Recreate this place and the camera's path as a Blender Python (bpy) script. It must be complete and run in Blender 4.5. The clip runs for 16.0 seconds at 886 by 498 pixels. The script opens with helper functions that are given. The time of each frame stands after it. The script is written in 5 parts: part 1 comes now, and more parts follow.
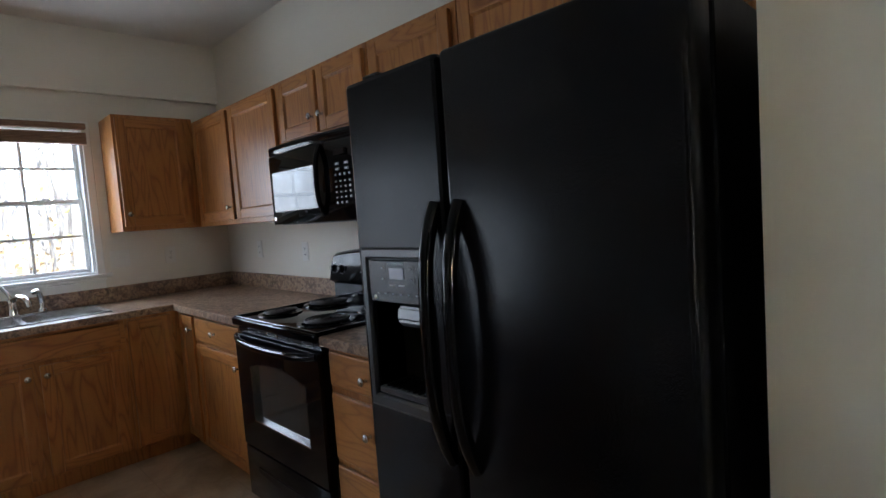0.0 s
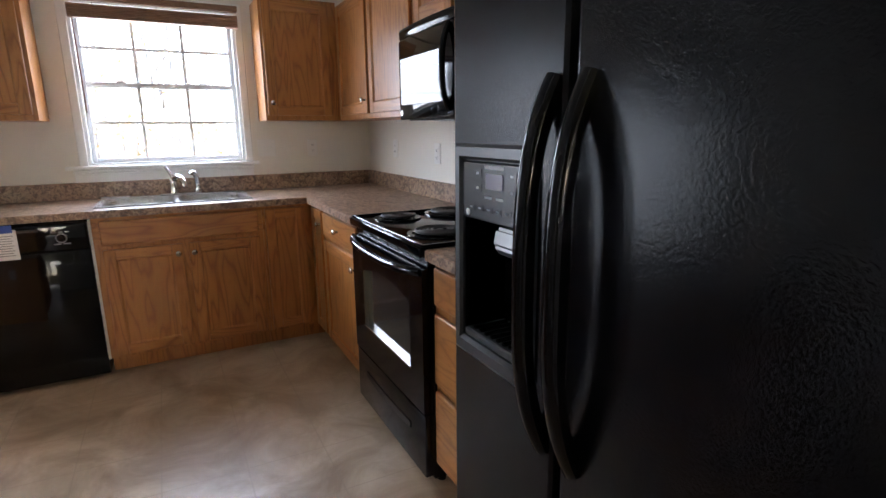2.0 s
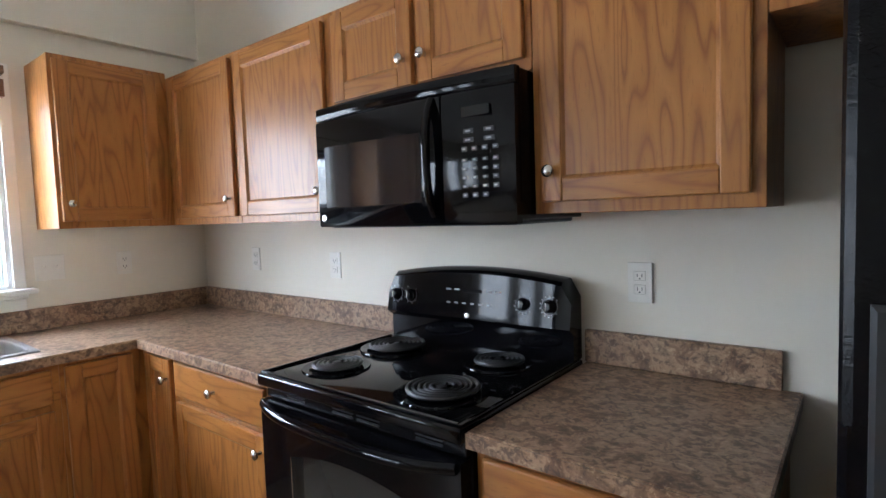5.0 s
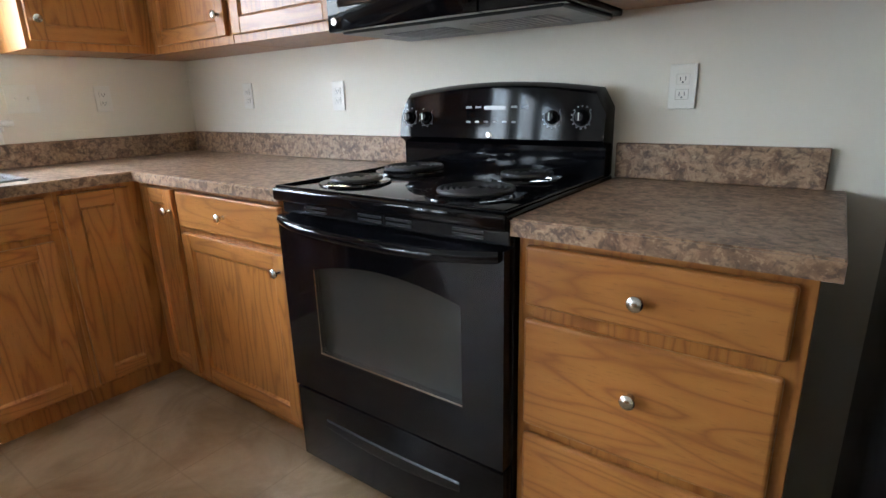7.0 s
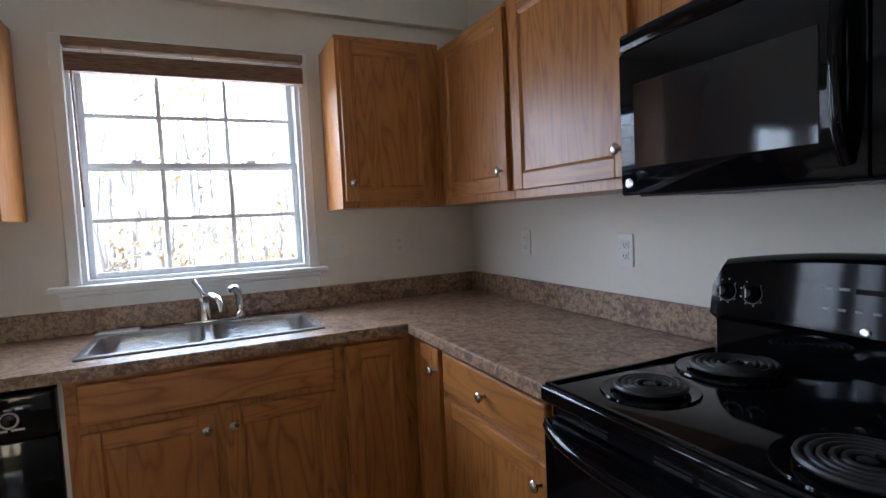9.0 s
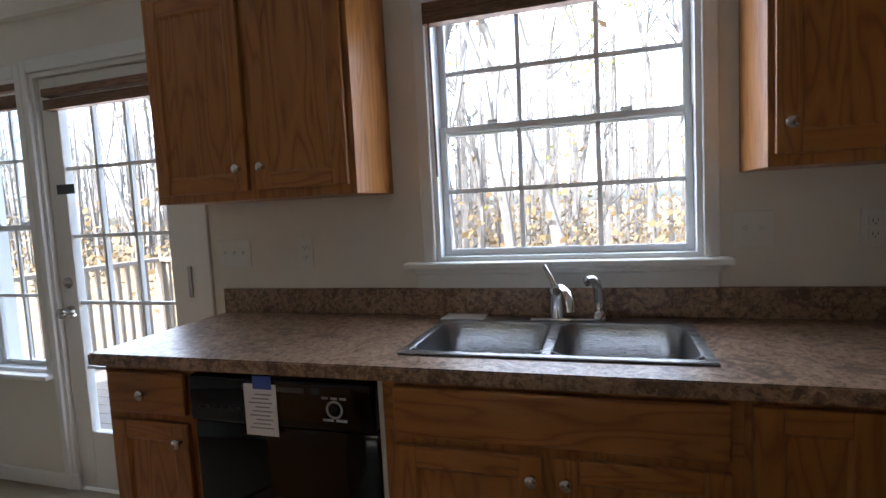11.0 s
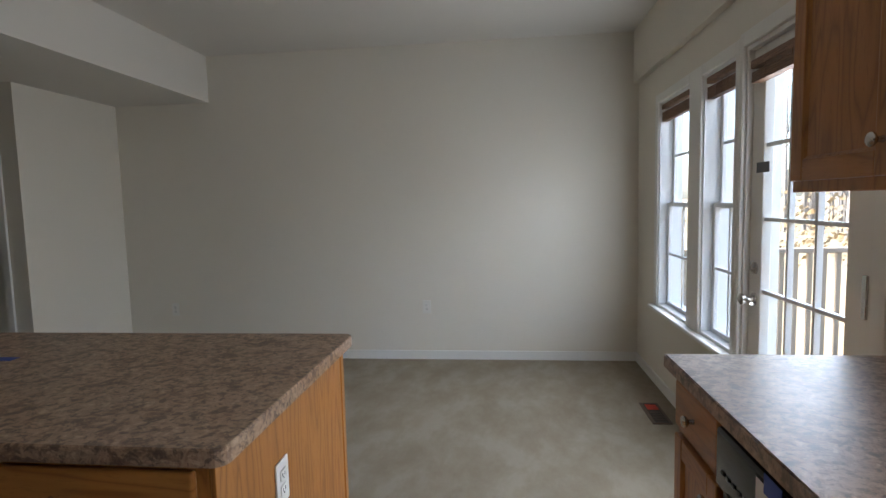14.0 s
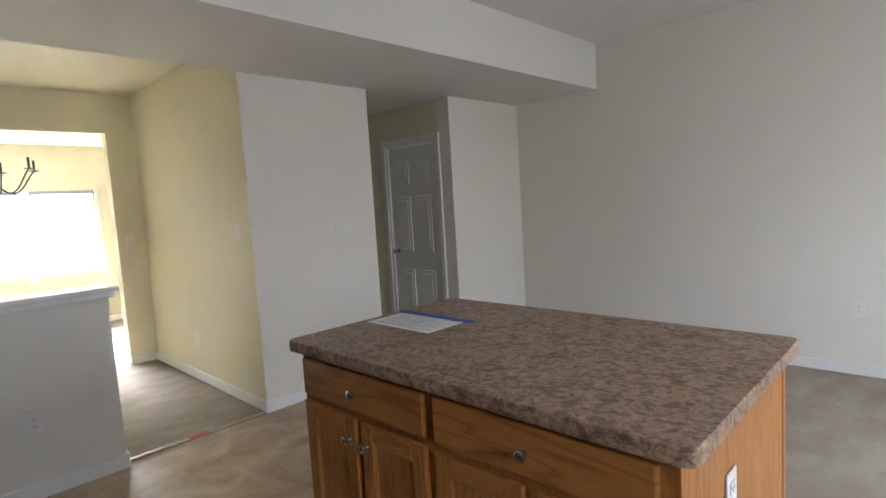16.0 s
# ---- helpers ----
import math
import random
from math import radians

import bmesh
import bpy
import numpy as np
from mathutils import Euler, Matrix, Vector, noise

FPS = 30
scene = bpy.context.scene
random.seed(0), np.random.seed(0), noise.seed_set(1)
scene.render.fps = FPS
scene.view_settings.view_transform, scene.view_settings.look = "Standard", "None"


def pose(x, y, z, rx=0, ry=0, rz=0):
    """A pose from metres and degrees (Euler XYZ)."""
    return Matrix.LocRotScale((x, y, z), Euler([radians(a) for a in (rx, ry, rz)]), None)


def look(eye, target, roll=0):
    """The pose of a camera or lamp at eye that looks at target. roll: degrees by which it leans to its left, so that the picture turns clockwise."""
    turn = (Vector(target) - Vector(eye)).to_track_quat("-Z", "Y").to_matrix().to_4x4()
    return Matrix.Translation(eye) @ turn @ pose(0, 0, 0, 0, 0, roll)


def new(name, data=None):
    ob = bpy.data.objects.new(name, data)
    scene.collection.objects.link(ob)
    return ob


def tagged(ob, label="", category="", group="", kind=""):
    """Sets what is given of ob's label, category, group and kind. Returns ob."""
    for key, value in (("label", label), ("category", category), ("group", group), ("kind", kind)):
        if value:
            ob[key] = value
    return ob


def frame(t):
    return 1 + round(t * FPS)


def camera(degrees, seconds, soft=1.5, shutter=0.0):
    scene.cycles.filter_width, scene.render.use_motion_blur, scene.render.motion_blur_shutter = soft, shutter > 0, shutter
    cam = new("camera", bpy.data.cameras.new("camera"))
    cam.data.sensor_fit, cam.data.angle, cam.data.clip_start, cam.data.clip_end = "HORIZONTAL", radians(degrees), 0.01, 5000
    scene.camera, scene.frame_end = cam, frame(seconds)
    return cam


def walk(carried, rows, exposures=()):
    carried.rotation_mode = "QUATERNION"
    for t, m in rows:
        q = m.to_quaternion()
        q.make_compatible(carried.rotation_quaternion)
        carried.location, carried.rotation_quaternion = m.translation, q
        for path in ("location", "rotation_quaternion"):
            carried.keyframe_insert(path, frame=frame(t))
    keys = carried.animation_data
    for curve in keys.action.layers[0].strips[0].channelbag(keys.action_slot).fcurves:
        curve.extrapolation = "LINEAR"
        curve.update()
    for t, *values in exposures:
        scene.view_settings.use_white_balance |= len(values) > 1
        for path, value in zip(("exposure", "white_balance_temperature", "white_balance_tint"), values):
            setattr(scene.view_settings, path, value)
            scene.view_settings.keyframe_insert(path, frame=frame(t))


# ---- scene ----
cam = camera(80.1, 16.0)
PATH = [
    (0, (-1.682, -4.049, 1.354), (-0.283, -2.627, 1.214), -4.1),
    (0.5, (-1.594, -3.904, 1.339), (-0.41, -2.307, 1.117), -3.5),
    (1, (-1.473, -3.843, 1.327), (-0.544, -2.113, 0.948), -1.9),
    (1.5, (-1.465, -3.9, 1.324), (-0.614, -2.142, 0.892), -2.1),
    (2, (-1.381, -3.832, 1.303), (-0.48, -2.102, 0.862), -0.6),
    (2.5, (-1.509, -3.774, 1.288), (-0.425, -2.147, 0.868), -1.1),
    (3, (-1.567, -3.623, 1.286), (-0.357, -2.092, 0.85), -2.6),
    (3.5, (-1.583, -3.415, 1.274), (-0.256, -1.962, 0.919), -3.1),
    (3.7, (-1.573, -3.335, 1.292), (-0.198, -1.916, 0.979), -3.4),
    (5.8, (-1.519, -2.814, 1.381), (0.105, -1.652, 1.266), -2.5),
    (6, (-1.523, -2.8, 1.345), (0.096, -1.648, 1.121), -2.6),
    (6.5, (-1.565, -2.793, 1.231), (0.025, -1.667, 0.777), -1.8),
    (7, (-1.567, -2.798, 1.155), (-0.023, -1.655, 0.602), -1.6),
    (7.5, (-1.539, -2.745, 1.257), (0.041, -1.549, 0.982), -2.1),
    (8, (-1.492, -2.712, 1.324), (-0.033, -1.348, 1.226), -1.9),
    (8.5, (-1.395, -2.668, 1.341), (-0.238, -1.04, 1.227), -2.2),
    (9, (-1.35, -2.525, 1.321), (-0.512, -0.713, 1.196), -2.7),
    (9.5, (-1.324, -2.383, 1.329), (-0.929, -0.428, 1.174), -3.7),
    (9.7, (-1.33, -2.322, 1.32), (-1.127, -0.339, 1.156), -3.4),
    (11.8, (-1.066, -1.539, 1.316), (-2.152, 0.129, 1.117), -2.4),
    (12, (-1.057, -1.463, 1.329), (-2.298, 0.092, 1.126), -2.0),
    (12.5, (-1.145, -1.288, 1.327), (-2.725, -0.072, 1.171), -1.4),
    (13, (-1.235, -1.185, 1.315), (-3.06, -0.375, 1.201), 0.3),
    (13.5, (-1.243, -1.086, 1.338), (-3.22, -0.817, 1.195), -1.2),
    (14, (-1.172, -1.107, 1.368), (-3.151, -1.332, 1.193), -1.4),
    (14.5, (-1.101, -1.144, 1.375), (-2.997, -1.766, 1.217), -1.2),
    (15, (-1.085, -1.216, 1.379), (-2.824, -2.193, 1.233), -2.0),
    (15.5, (-1.098, -1.291, 1.373), (-2.639, -2.555, 1.206), -2.9),
    (16, (-1.143, -1.317, 1.383), (-2.568, -2.708, 1.199), -3.5),
]
walk(cam, [(t, look(*p)) for t, *p in PATH], [(0.0, 3.1, 5400, 9), (0.5, 3.55, 5600, 11), (1.5, 3.75, 5600, 13), (3.5, 4.5, 5550, 12), (6.0, 4.45, 5450, 7), (7.0, 4.6, 5600, 6), (8.0, 4.0, 5350, 10), (8.5, 3.8, 5250, 12), (9.5, 2.9, 5400, 11), (12.0, 2.45, 5650, 13), (12.5, 2.4, 5800, 13), (13.0, 2.75, 5950, 16), (14.0, 2.65, 5850, 11), (15.0, 3.3, 5950, 17), (16.0, 3.4, 5700, 14)])

# ---------------------------------------------------------------- light
world = bpy.data.worlds.new("world")
scene.world = world
world.use_nodes = True
wn = world.node_tree.nodes
sky = wn.new("ShaderNodeTexSky")
sky.sky_type = "NISHITA"
sky.sun_disc = False
sky.sun_elevation = radians(34)
sky.sun_rotation = radians(200)
sky.air_density, sky.dust_density = 1.0, 2.5
wn["Background"].inputs["Strength"].default_value = 0.14
world.node_tree.links.new(sky.outputs[0], wn["Background"].inputs["Color"])
sun = new("sun", bpy.data.lights.new("sun", "SUN"))
sun.data.energy, sun.data.angle, sun.data.color = 3.2, radians(0.5), (1.0, 0.95, 0.87)
sun.matrix_world = look((-3.0, -20, 13.5), (0, 0, 0))


def sky_lamp(x, z, w, h, power, y, aim):
    """Open sky above the trees, as seen from the windows."""
    la = bpy.data.lights.new("window_skylight", "AREA")
    la.shape, la.size, la.size_y, la.energy, la.color = "RECTANGLE", w, h, power, (0.93, 0.97, 1.0)
    ob = new("window_skylight", la)
    ob.matrix_world = look((x, y, z), (x, y + aim, z - 0.75))
    return ob


sky_lamp(-6.5, 4.65, 16.0, 2.4, 110, 4.2, -1.15)
sky_lamp(-5.0, 18.0, 120.0, 32.0, 8500, 48.0, -9.0)
sky_lamp(-2.2, 4.4, 6.0, 2.4, 1500, -13.6, 1.15)


def opening_lamp(x0, x1, z0, z1, power, y=0.036):
    """Sky and sunlit woods, as they light the room through one window opening."""
    la = bpy.data.lights.new("opening_daylight", "AREA")
    la.shape, la.size, la.size_y, la.energy, la.color = "RECTANGLE", x1 - x0, z1 - z0, power, (0.95, 0.98, 1.0)
    ob = new("opening_daylight", la)
    ob.matrix_world = look(((x0 + x1) / 2, y, (z0 + z1) / 2), ((x0 + x1) / 2, y - 1, (z0 + z1) / 2))


opening_lamp(-1.74, -0.93, 1.15, 1.93, 1.15)
opening_lamp(-3.60, -3.05, 0.32, 1.84, 1.7, 0.016)
opening_lamp(-4.97, -4.46, 0.64, 1.88, 0.9, 0.002)
opening_lamp(-4.20, -3.855, 0.64, 1.88, 0.65, 0.002)


# ---------------------------------------------------------------- materials
def rgb(c):
    return (*c, 1.0)


class Mat:
    """A node material with short ways to wire it."""

    def __init__(self, name, colour, rough=0.5, metal=0.0, spec=0.5):
        self.m = bpy.data.materials.new(name)
        self.m.use_nodes = True
        self.t = self.m.node_tree
        self.b = self.t.nodes["Principled BSDF"]
        self.b.inputs["Base Color"].default_value = rgb(colour)
        self.b.inputs["Roughness"].default_value = rough
        self.b.inputs["Metallic"].default_value = metal
        self.b.inputs["Specular IOR Level"].default_value = spec

    def node(self, kind, **values):
        n = self.t.nodes.new(kind)
        for key, value in values.items():
            n.inputs[key.replace("_", " ")].default_value = value
        return n

    def link(self, a, b):
        self.t.links.new(a, b)

    def place(self, scale=(1, 1, 1), turn=(0, 0, 0)):
        g = self.t.nodes.new("ShaderNodeNewGeometry")
        m = self.t.nodes.new("ShaderNodeMapping")
        m.inputs["Scale"].default_value = scale
        m.inputs["Rotation"].default_value = turn
        self.link(g.outputs["Position"], m.inputs["Vector"])
        return m.outputs[0]

    def noise(self, vector, scale, detail=4, rough=0.55, warp=0.0):
        n = self.node("ShaderNodeTexNoise", Scale=scale, Detail=detail, Roughness=rough, Distortion=warp)
        self.link(vector, n.inputs["Vector"])
        return n.outputs["Fac"]

    def ramp(self, fac, stops):
        n = self.t.nodes.new("ShaderNodeValToRGB")
        e = n.color_ramp.elements
        while len(e) < len(stops):
            e.new(0.5)
        for k, (p, c) in zip(e, stops):
            k.position, k.color = p, rgb(c)
        self.link(fac, n.inputs[0])
        return n.outputs[0]

    def mix(self, fac, a, b, mode="MIX"):
        n = self.t.nodes.new("ShaderNodeMix")
        n.data_type, n.blend_type = "RGBA", mode
        for s, v in ((n.inputs[0], fac), (n.inputs[6], a), (n.inputs[7], b)):
            if isinstance(v, (int, float)):
                s.default_value = v
            elif isinstance(v, tuple):
                s.default_value = rgb(v)
            else:
                self.link(v, s)
        return n.outputs[2]

    def span(self, fac, lo, hi):
        n = self.node("ShaderNodeMapRange", To_Min=lo, To_Max=hi)
        self.link(fac, n.inputs[0])
        return n.outputs[0]

    def colour(self, out):
        self.link(out, self.b.inputs["Base Color"])

    def rough(self, out):
        self.link(out, self.b.inputs["Roughness"])

    def bump(self, out, strength, distance=0.002):
        n = self.node("ShaderNodeBump", Strength=strength, Distance=distance)
        self.link(out, n.inputs["Height"])
        self.link(n.outputs[0], self.b.inputs["Normal"])


def plaster(name, a, b, rough=0.62):
    m = Mat(name, a, rough, 0, 0.35)
    p = m.place()
    m.colour(m.mix(m.span(m.noise(p, 1.3, 3), 0, 1), a, b))
    m.bump(m.noise(p, 160, 3, 0.6), 0.12, 0.002)
    return m.m


def oak(name, scale):
    """scale: how far the grain is drawn out along each axis."""
    m = Mat(name, (0.35, 0.15, 0.05), 0.36, 0, 0.38)
    p = m.place(scale)
    oi = m.t.nodes.new("ShaderNodeObjectInfo")
    shift = m.t.nodes.new("ShaderNodeVectorMath")
    shift.operation = "MULTIPLY_ADD"
    cx = m.t.nodes.new("ShaderNodeCombineXYZ")
    for k in range(3):
        m.link(oi.outputs["Random"], cx.inputs[k])
    m.link(cx.outputs[0], shift.inputs[0])
    shift.inputs[1].default_value = (7, 5, 9)
    m.link(p, shift.inputs[2])
    q = shift.outputs[0]
    flame = m.noise(q, 2.1, 1.5, 0.4, 0.25)
    ring = m.t.nodes.new("ShaderNodeMath")
    ring.operation = "MULTIPLY"
    ring.inputs[1].default_value = 17
    m.link(flame, ring.inputs[0])
    fr = m.t.nodes.new("ShaderNodeMath")
    fr.operation = "PINGPONG"
    fr.inputs[1].default_value = 1.0
    m.link(ring.outputs[0], fr.inputs[0])
    pores = m.noise(q, 34, 3, 0.7)
    grain = m.ramp(fr.outputs[0], [(0.0, (0.42, 0.180, 0.042)), (0.66, (0.36, 0.146, 0.032)), (1.0, (0.205, 0.072, 0.016))])
    tone = m.mix(m.span(m.noise(q, 0.8, 2), 0.0, 0.5), grain, (0.33, 0.131, 0.029))
    tone = m.mix(m.span(oi.outputs["Random"], 0.0, 0.28), tone, (0.31, 0.124, 0.029))
    m.colour(m.mix(m.ramp(pores, [(0.56, (0, 0, 0)), (0.72, (0.5, 0.5, 0.5))]), tone, (0.17, 0.068, 0.019)))
    m.rough(m.span(pores, 0.28, 0.46))
    m.bump(pores, 0.12, 0.001)
    m.b.inputs["Coat Weight"].default_value = 0.10
    m.b.inputs["Coat Roughness"].default_value = 0.25
    return m.m


OAK_V = oak("oak_upright_grain", (6, 6, 0.75))
OAK_X = oak("oak_grain_along_x", (0.75, 6, 6))
OAK_Y = oak("oak_grain_along_y", (6, 0.75, 6))


def laminate():
    m = Mat("counter_laminate", (0.3, 0.2, 0.15), 0.34)
    p = m.place((1.0, 0.86, 1.0), (0, 0, 0.35))
    big = m.noise(p, 15, 6, 0.66, 0.8)
    mid = m.noise(p, 55, 5, 0.66, 0.6)
    cloud = m.noise(p, 4.0, 3, 0.5)
    base = m.ramp(big, [(0.33, (0.095, 0.052, 0.030)), (0.44, (0.225, 0.132, 0.078)), (0.52, (0.385, 0.250, 0.155)), (0.60, (0.25, 0.163, 0.103)), (0.70, (0.50, 0.355, 0.23))])
    base = m.mix(m.ramp(mid, [(0.50, (0, 0, 0)), (0.60, (0.8, 0.8, 0.8))]), base, (0.062, 0.038, 0.027))
    base = m.mix(m.ramp(mid, [(0.34, (0.75, 0.75, 0.75)), (0.43, (0, 0, 0))]), base, (0.52, 0.37, 0.24))
    base = m.mix(m.span(cloud, 0.0, 0.2), base, (0.175, 0.115, 0.078))
    speck = m.noise(p, 130, 2, 0.5)
    m.colour(m.mix(m.ramp(speck, [(0.64, (0, 0, 0)), (0.70, (0.5, 0.5, 0.5))]), base, (0.40, 0.29, 0.20)))
    m.rough(m.span(mid, 0.33, 0.46))
    m.bump(mid, 0.05, 0.001)
    return m.m


LAMINATE = laminate()


def vinyl():
    m = Mat("vinyl_floor", (0.36, 0.25, 0.15), 0.38)
    p = m.place()
    big = m.noise(p, 3.2, 6, 0.62, 0.8)
    fine = m.noise(p, 26, 5, 0.65)
    base = m.ramp(big, [(0.34, (0.27, 0.18, 0.10)), (0.5, (0.42, 0.305, 0.19)), (0.64, (0.55, 0.42, 0.28))])
    base = m.mix(m.span(fine, 0.0, 0.45), base, (0.34, 0.24, 0.145))
    br = m.t.nodes.new("ShaderNodeTexBrick")
    br.offset = 0.0
    br.inputs["Scale"].default_value = 1.0
    br.inputs["Mortar Size"].default_value = 0.004
    br.inputs["Mortar Smooth"].default_value = 0.5
    br.inputs["Brick Width"].default_value = 0.305
    br.inputs["Row Height"].default_value = 0.305
    m.link(p, br.inputs["Vector"])
    line = m.span(br.outputs["Fac"], 0, 0.35)
    m.colour(m.mix(line, base, (0.27, 0.19, 0.115)))
    m.rough(m.span(fine, 0.30, 0.46))
    m.bump(fine, 0.06, 0.002)
    return m.m


VINYL = vinyl()


def carpet():
    m = Mat("carpet", (0.4, 0.34, 0.25), 0.95, 0, 0.1)
    p = m.place()
    big = m.noise(m.place((1.0, 1.7, 1), (0, 0, 0.5)), 2.6, 6, 0.66, 0.15)
    fib = m.noise(p, 420, 2, 0.7)
    base = m.ramp(big, [(0.36, (0.27, 0.225, 0.16)), (0.50, (0.32, 0.275, 0.205)), (0.60, (0.37, 0.325, 0.255))])
    m.colour(m.mix(m.span(fib, 0.0, 0.6), base, (0.26, 0.215, 0.15)))
    m.bump(fib, 0.5, 0.004)
    return m.m


CARPET = carpet()
WALL = plaster("wall_paint", (0.70, 0.66, 0.57), (0.74, 0.70, 0.61))
# Wall paint yellowed: the warm sunlight of hall and dining put into the colour.
WALL_SUN_TINT = plaster("sun_tinted_wall_paint", (0.70, 0.65, 0.45), (0.73, 0.68, 0.49))
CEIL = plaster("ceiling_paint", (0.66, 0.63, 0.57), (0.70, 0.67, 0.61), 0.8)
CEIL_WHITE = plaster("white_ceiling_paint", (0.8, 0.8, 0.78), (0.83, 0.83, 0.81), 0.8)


def plain(name, colour, rough=0.5, metal=0.0, spec=0.5, wear=0.06, scale=30, relief=0.0):
    m = Mat(name, colour, rough, metal, spec)
    n = m.noise(m.place(), scale, 4, 0.6)
    dark = tuple(c * (1 - 2 * wear) for c in colour)
    m.colour(m.mix(n, dark, colour))
    m.rough(m.span(n, max(rough * 0.8, 0.02), min(rough * 1.2, 1)))
    if relief:
        m.bump(n, relief, 0.002)
    return m.m


TRIM = plain("white_trim_paint", (0.78, 0.77, 0.73), 0.35, wear=0.03, scale=9)
DOOR_PAINT = plain("white_door_paint", (0.76, 0.75, 0.70), 0.4, wear=0.02, scale=60, relief=0.04)
VINYL_WHITE = plain("white_window_vinyl", (0.80, 0.81, 0.80), 0.3, wear=0.02)
GLOSS_BLACK = plain("gloss_black_enamel", (0.003, 0.003, 0.004), 0.06, spec=0.2, wear=0.1)
SATIN_BLACK = plain("satin_black_plastic", (0.006, 0.006, 0.007), 0.24, spec=0.25, wear=0.1)
DARK_GREY = plain("dark_grey_plastic", (0.022, 0.023, 0.026), 0.3)
CHUTE_GREY = plain("shiny_grey_plastic", (0.12, 0.125, 0.135), 0.18)
GREY_PAINT = plain("grey_marking", (0.35, 0.36, 0.38), 0.4)
CHROME = plain("chrome", (0.72, 0.72, 0.72), 0.09, 1.0, wear=0.03)
NICKEL = plain("satin_nickel", (0.55, 0.53, 0.50), 0.24, 1.0, wear=0.04)
WHITE_PLASTIC = plain("white_plastic", (0.74, 0.72, 0.66), 0.3, wear=0.02)
COIL = plain("burner_coil", (0.05, 0.05, 0.052), 0.42, 0.6)
PAPER = plain("paper", (0.86, 0.86, 0.86), 0.7, wear=0.02)
BLUE_TAPE = plain("blue_tape", (0.03, 0.08, 0.42), 0.6)
RED = plain("red_tape", (0.55, 0.04, 0.02), 0.6)
INK = plain("grey_ink", (0.30, 0.30, 0.32), 0.7)
IRON = plain("dark_bronze", (0.035, 0.028, 0.024), 0.45, 0.4)
VENT_BROWN = plain("brown_vent_steel", (0.10, 0.06, 0.035), 0.45)
SLOT = plain("dark_slot", (0.02, 0.02, 0.02), 0.6)
DISPLAY = plain("dim_violet_display", (0.05, 0.03, 0.075), 0.2)
DECK = plain("weathered_deck_wood", (0.30, 0.25, 0.19), 0.8, wear=0.2, scale=14, relief=0.2)


def fridge_skin():
    m = Mat("textured_black_enamel", (0.003, 0.003, 0.004), 0.2, 0, 0.15)
    p = m.place()
    m.bump(m.noise(p, 170, 2, 0.5, 0.8), 0.42, 0.001)
    m.rough(m.span(m.noise(p, 20, 3), 0.17, 0.27))
    return m.m


FRIDGE = fridge_skin()


def steel():
    m = Mat("brushed_steel", (0.42, 0.42, 0.42), 0.28, 1.0)
    n = m.noise(m.place((4, 90, 90)), 8, 4, 0.6)
    m.rough(m.span(n, 0.2, 0.36))
    m.colour(m.mix(n, (0.36, 0.36, 0.36), (0.46, 0.46, 0.46)))
    return m.m


STEEL = steel()


def blind_mat():
    m = Mat("woven_wood_blind", (0.13, 0.06, 0.03), 0.55)
    n = m.noise(m.place((3, 3, 90)), 6, 3)
    m.colour(m.ramp(n, [(0.35, (0.12, 0.062, 0.034)), (0.65, (0.30, 0.17, 0.10))]))
    return m.m


BLIND = blind_mat()


def glass_mat(name, tint=(1, 1, 1)):
    m = Mat(name, tint, 0.0)
    m.b.inputs["Transmission Weight"].default_value = 1.0
    m.b.inputs["IOR"].default_value = 1.15
    return m.m


GLASS = glass_mat("window_glass")
DARK_GLASS = plain("dark_oven_glass", (0.016, 0.016, 0.017), 0.06, wear=0.02)
OVEN_GLASS = plain("oven_door_glass", (0.030, 0.029, 0.026), 0.10, wear=0.05, scale=4)


# ---------------------------------------------------------------- building blocks
SEAT = {}


def slab(bm, x0, x1, y0, y1, z0, z1, bevel=0.0, seg=1):
    """A box with softened edges, added to bm."""
    r = bmesh.ops.create_cube(bm, size=1.0)
    vs = r["verts"]
    bmesh.ops.scale(bm, vec=(abs(x1 - x0), abs(y1 - y0), abs(z1 - z0)), verts=vs)
    bmesh.ops.translate(bm, vec=((x0 + x1) / 2, (y0 + y1) / 2, (z0 + z1) / 2), verts=vs)
    if bevel:
        es = list({e for v in vs for e in v.link_edges})
        bmesh.ops.bevel(bm, geom=es, offset=bevel, segments=seg, profile=0.5, affect="EDGES")
    return bm


def box(x0, x1, y0, y1, z0, z1, bevel=0.0, seg=1):
    return slab(bmesh.new(), x0, x1, y0, y1, z0, z1, bevel, seg)


def rod(bm, a, b, r, r2=None, n=16):
    a, b = Vector(a), Vector(b)
    m = Matrix.Translation((a + b) / 2) @ (b - a).to_track_quat("Z", "Y").to_matrix().to_4x4()
    bmesh.ops.create_cone(bm, cap_ends=True, segments=n, radius1=r, radius2=r if r2 is None else r2, depth=(b - a).length, matrix=m)
    return bm


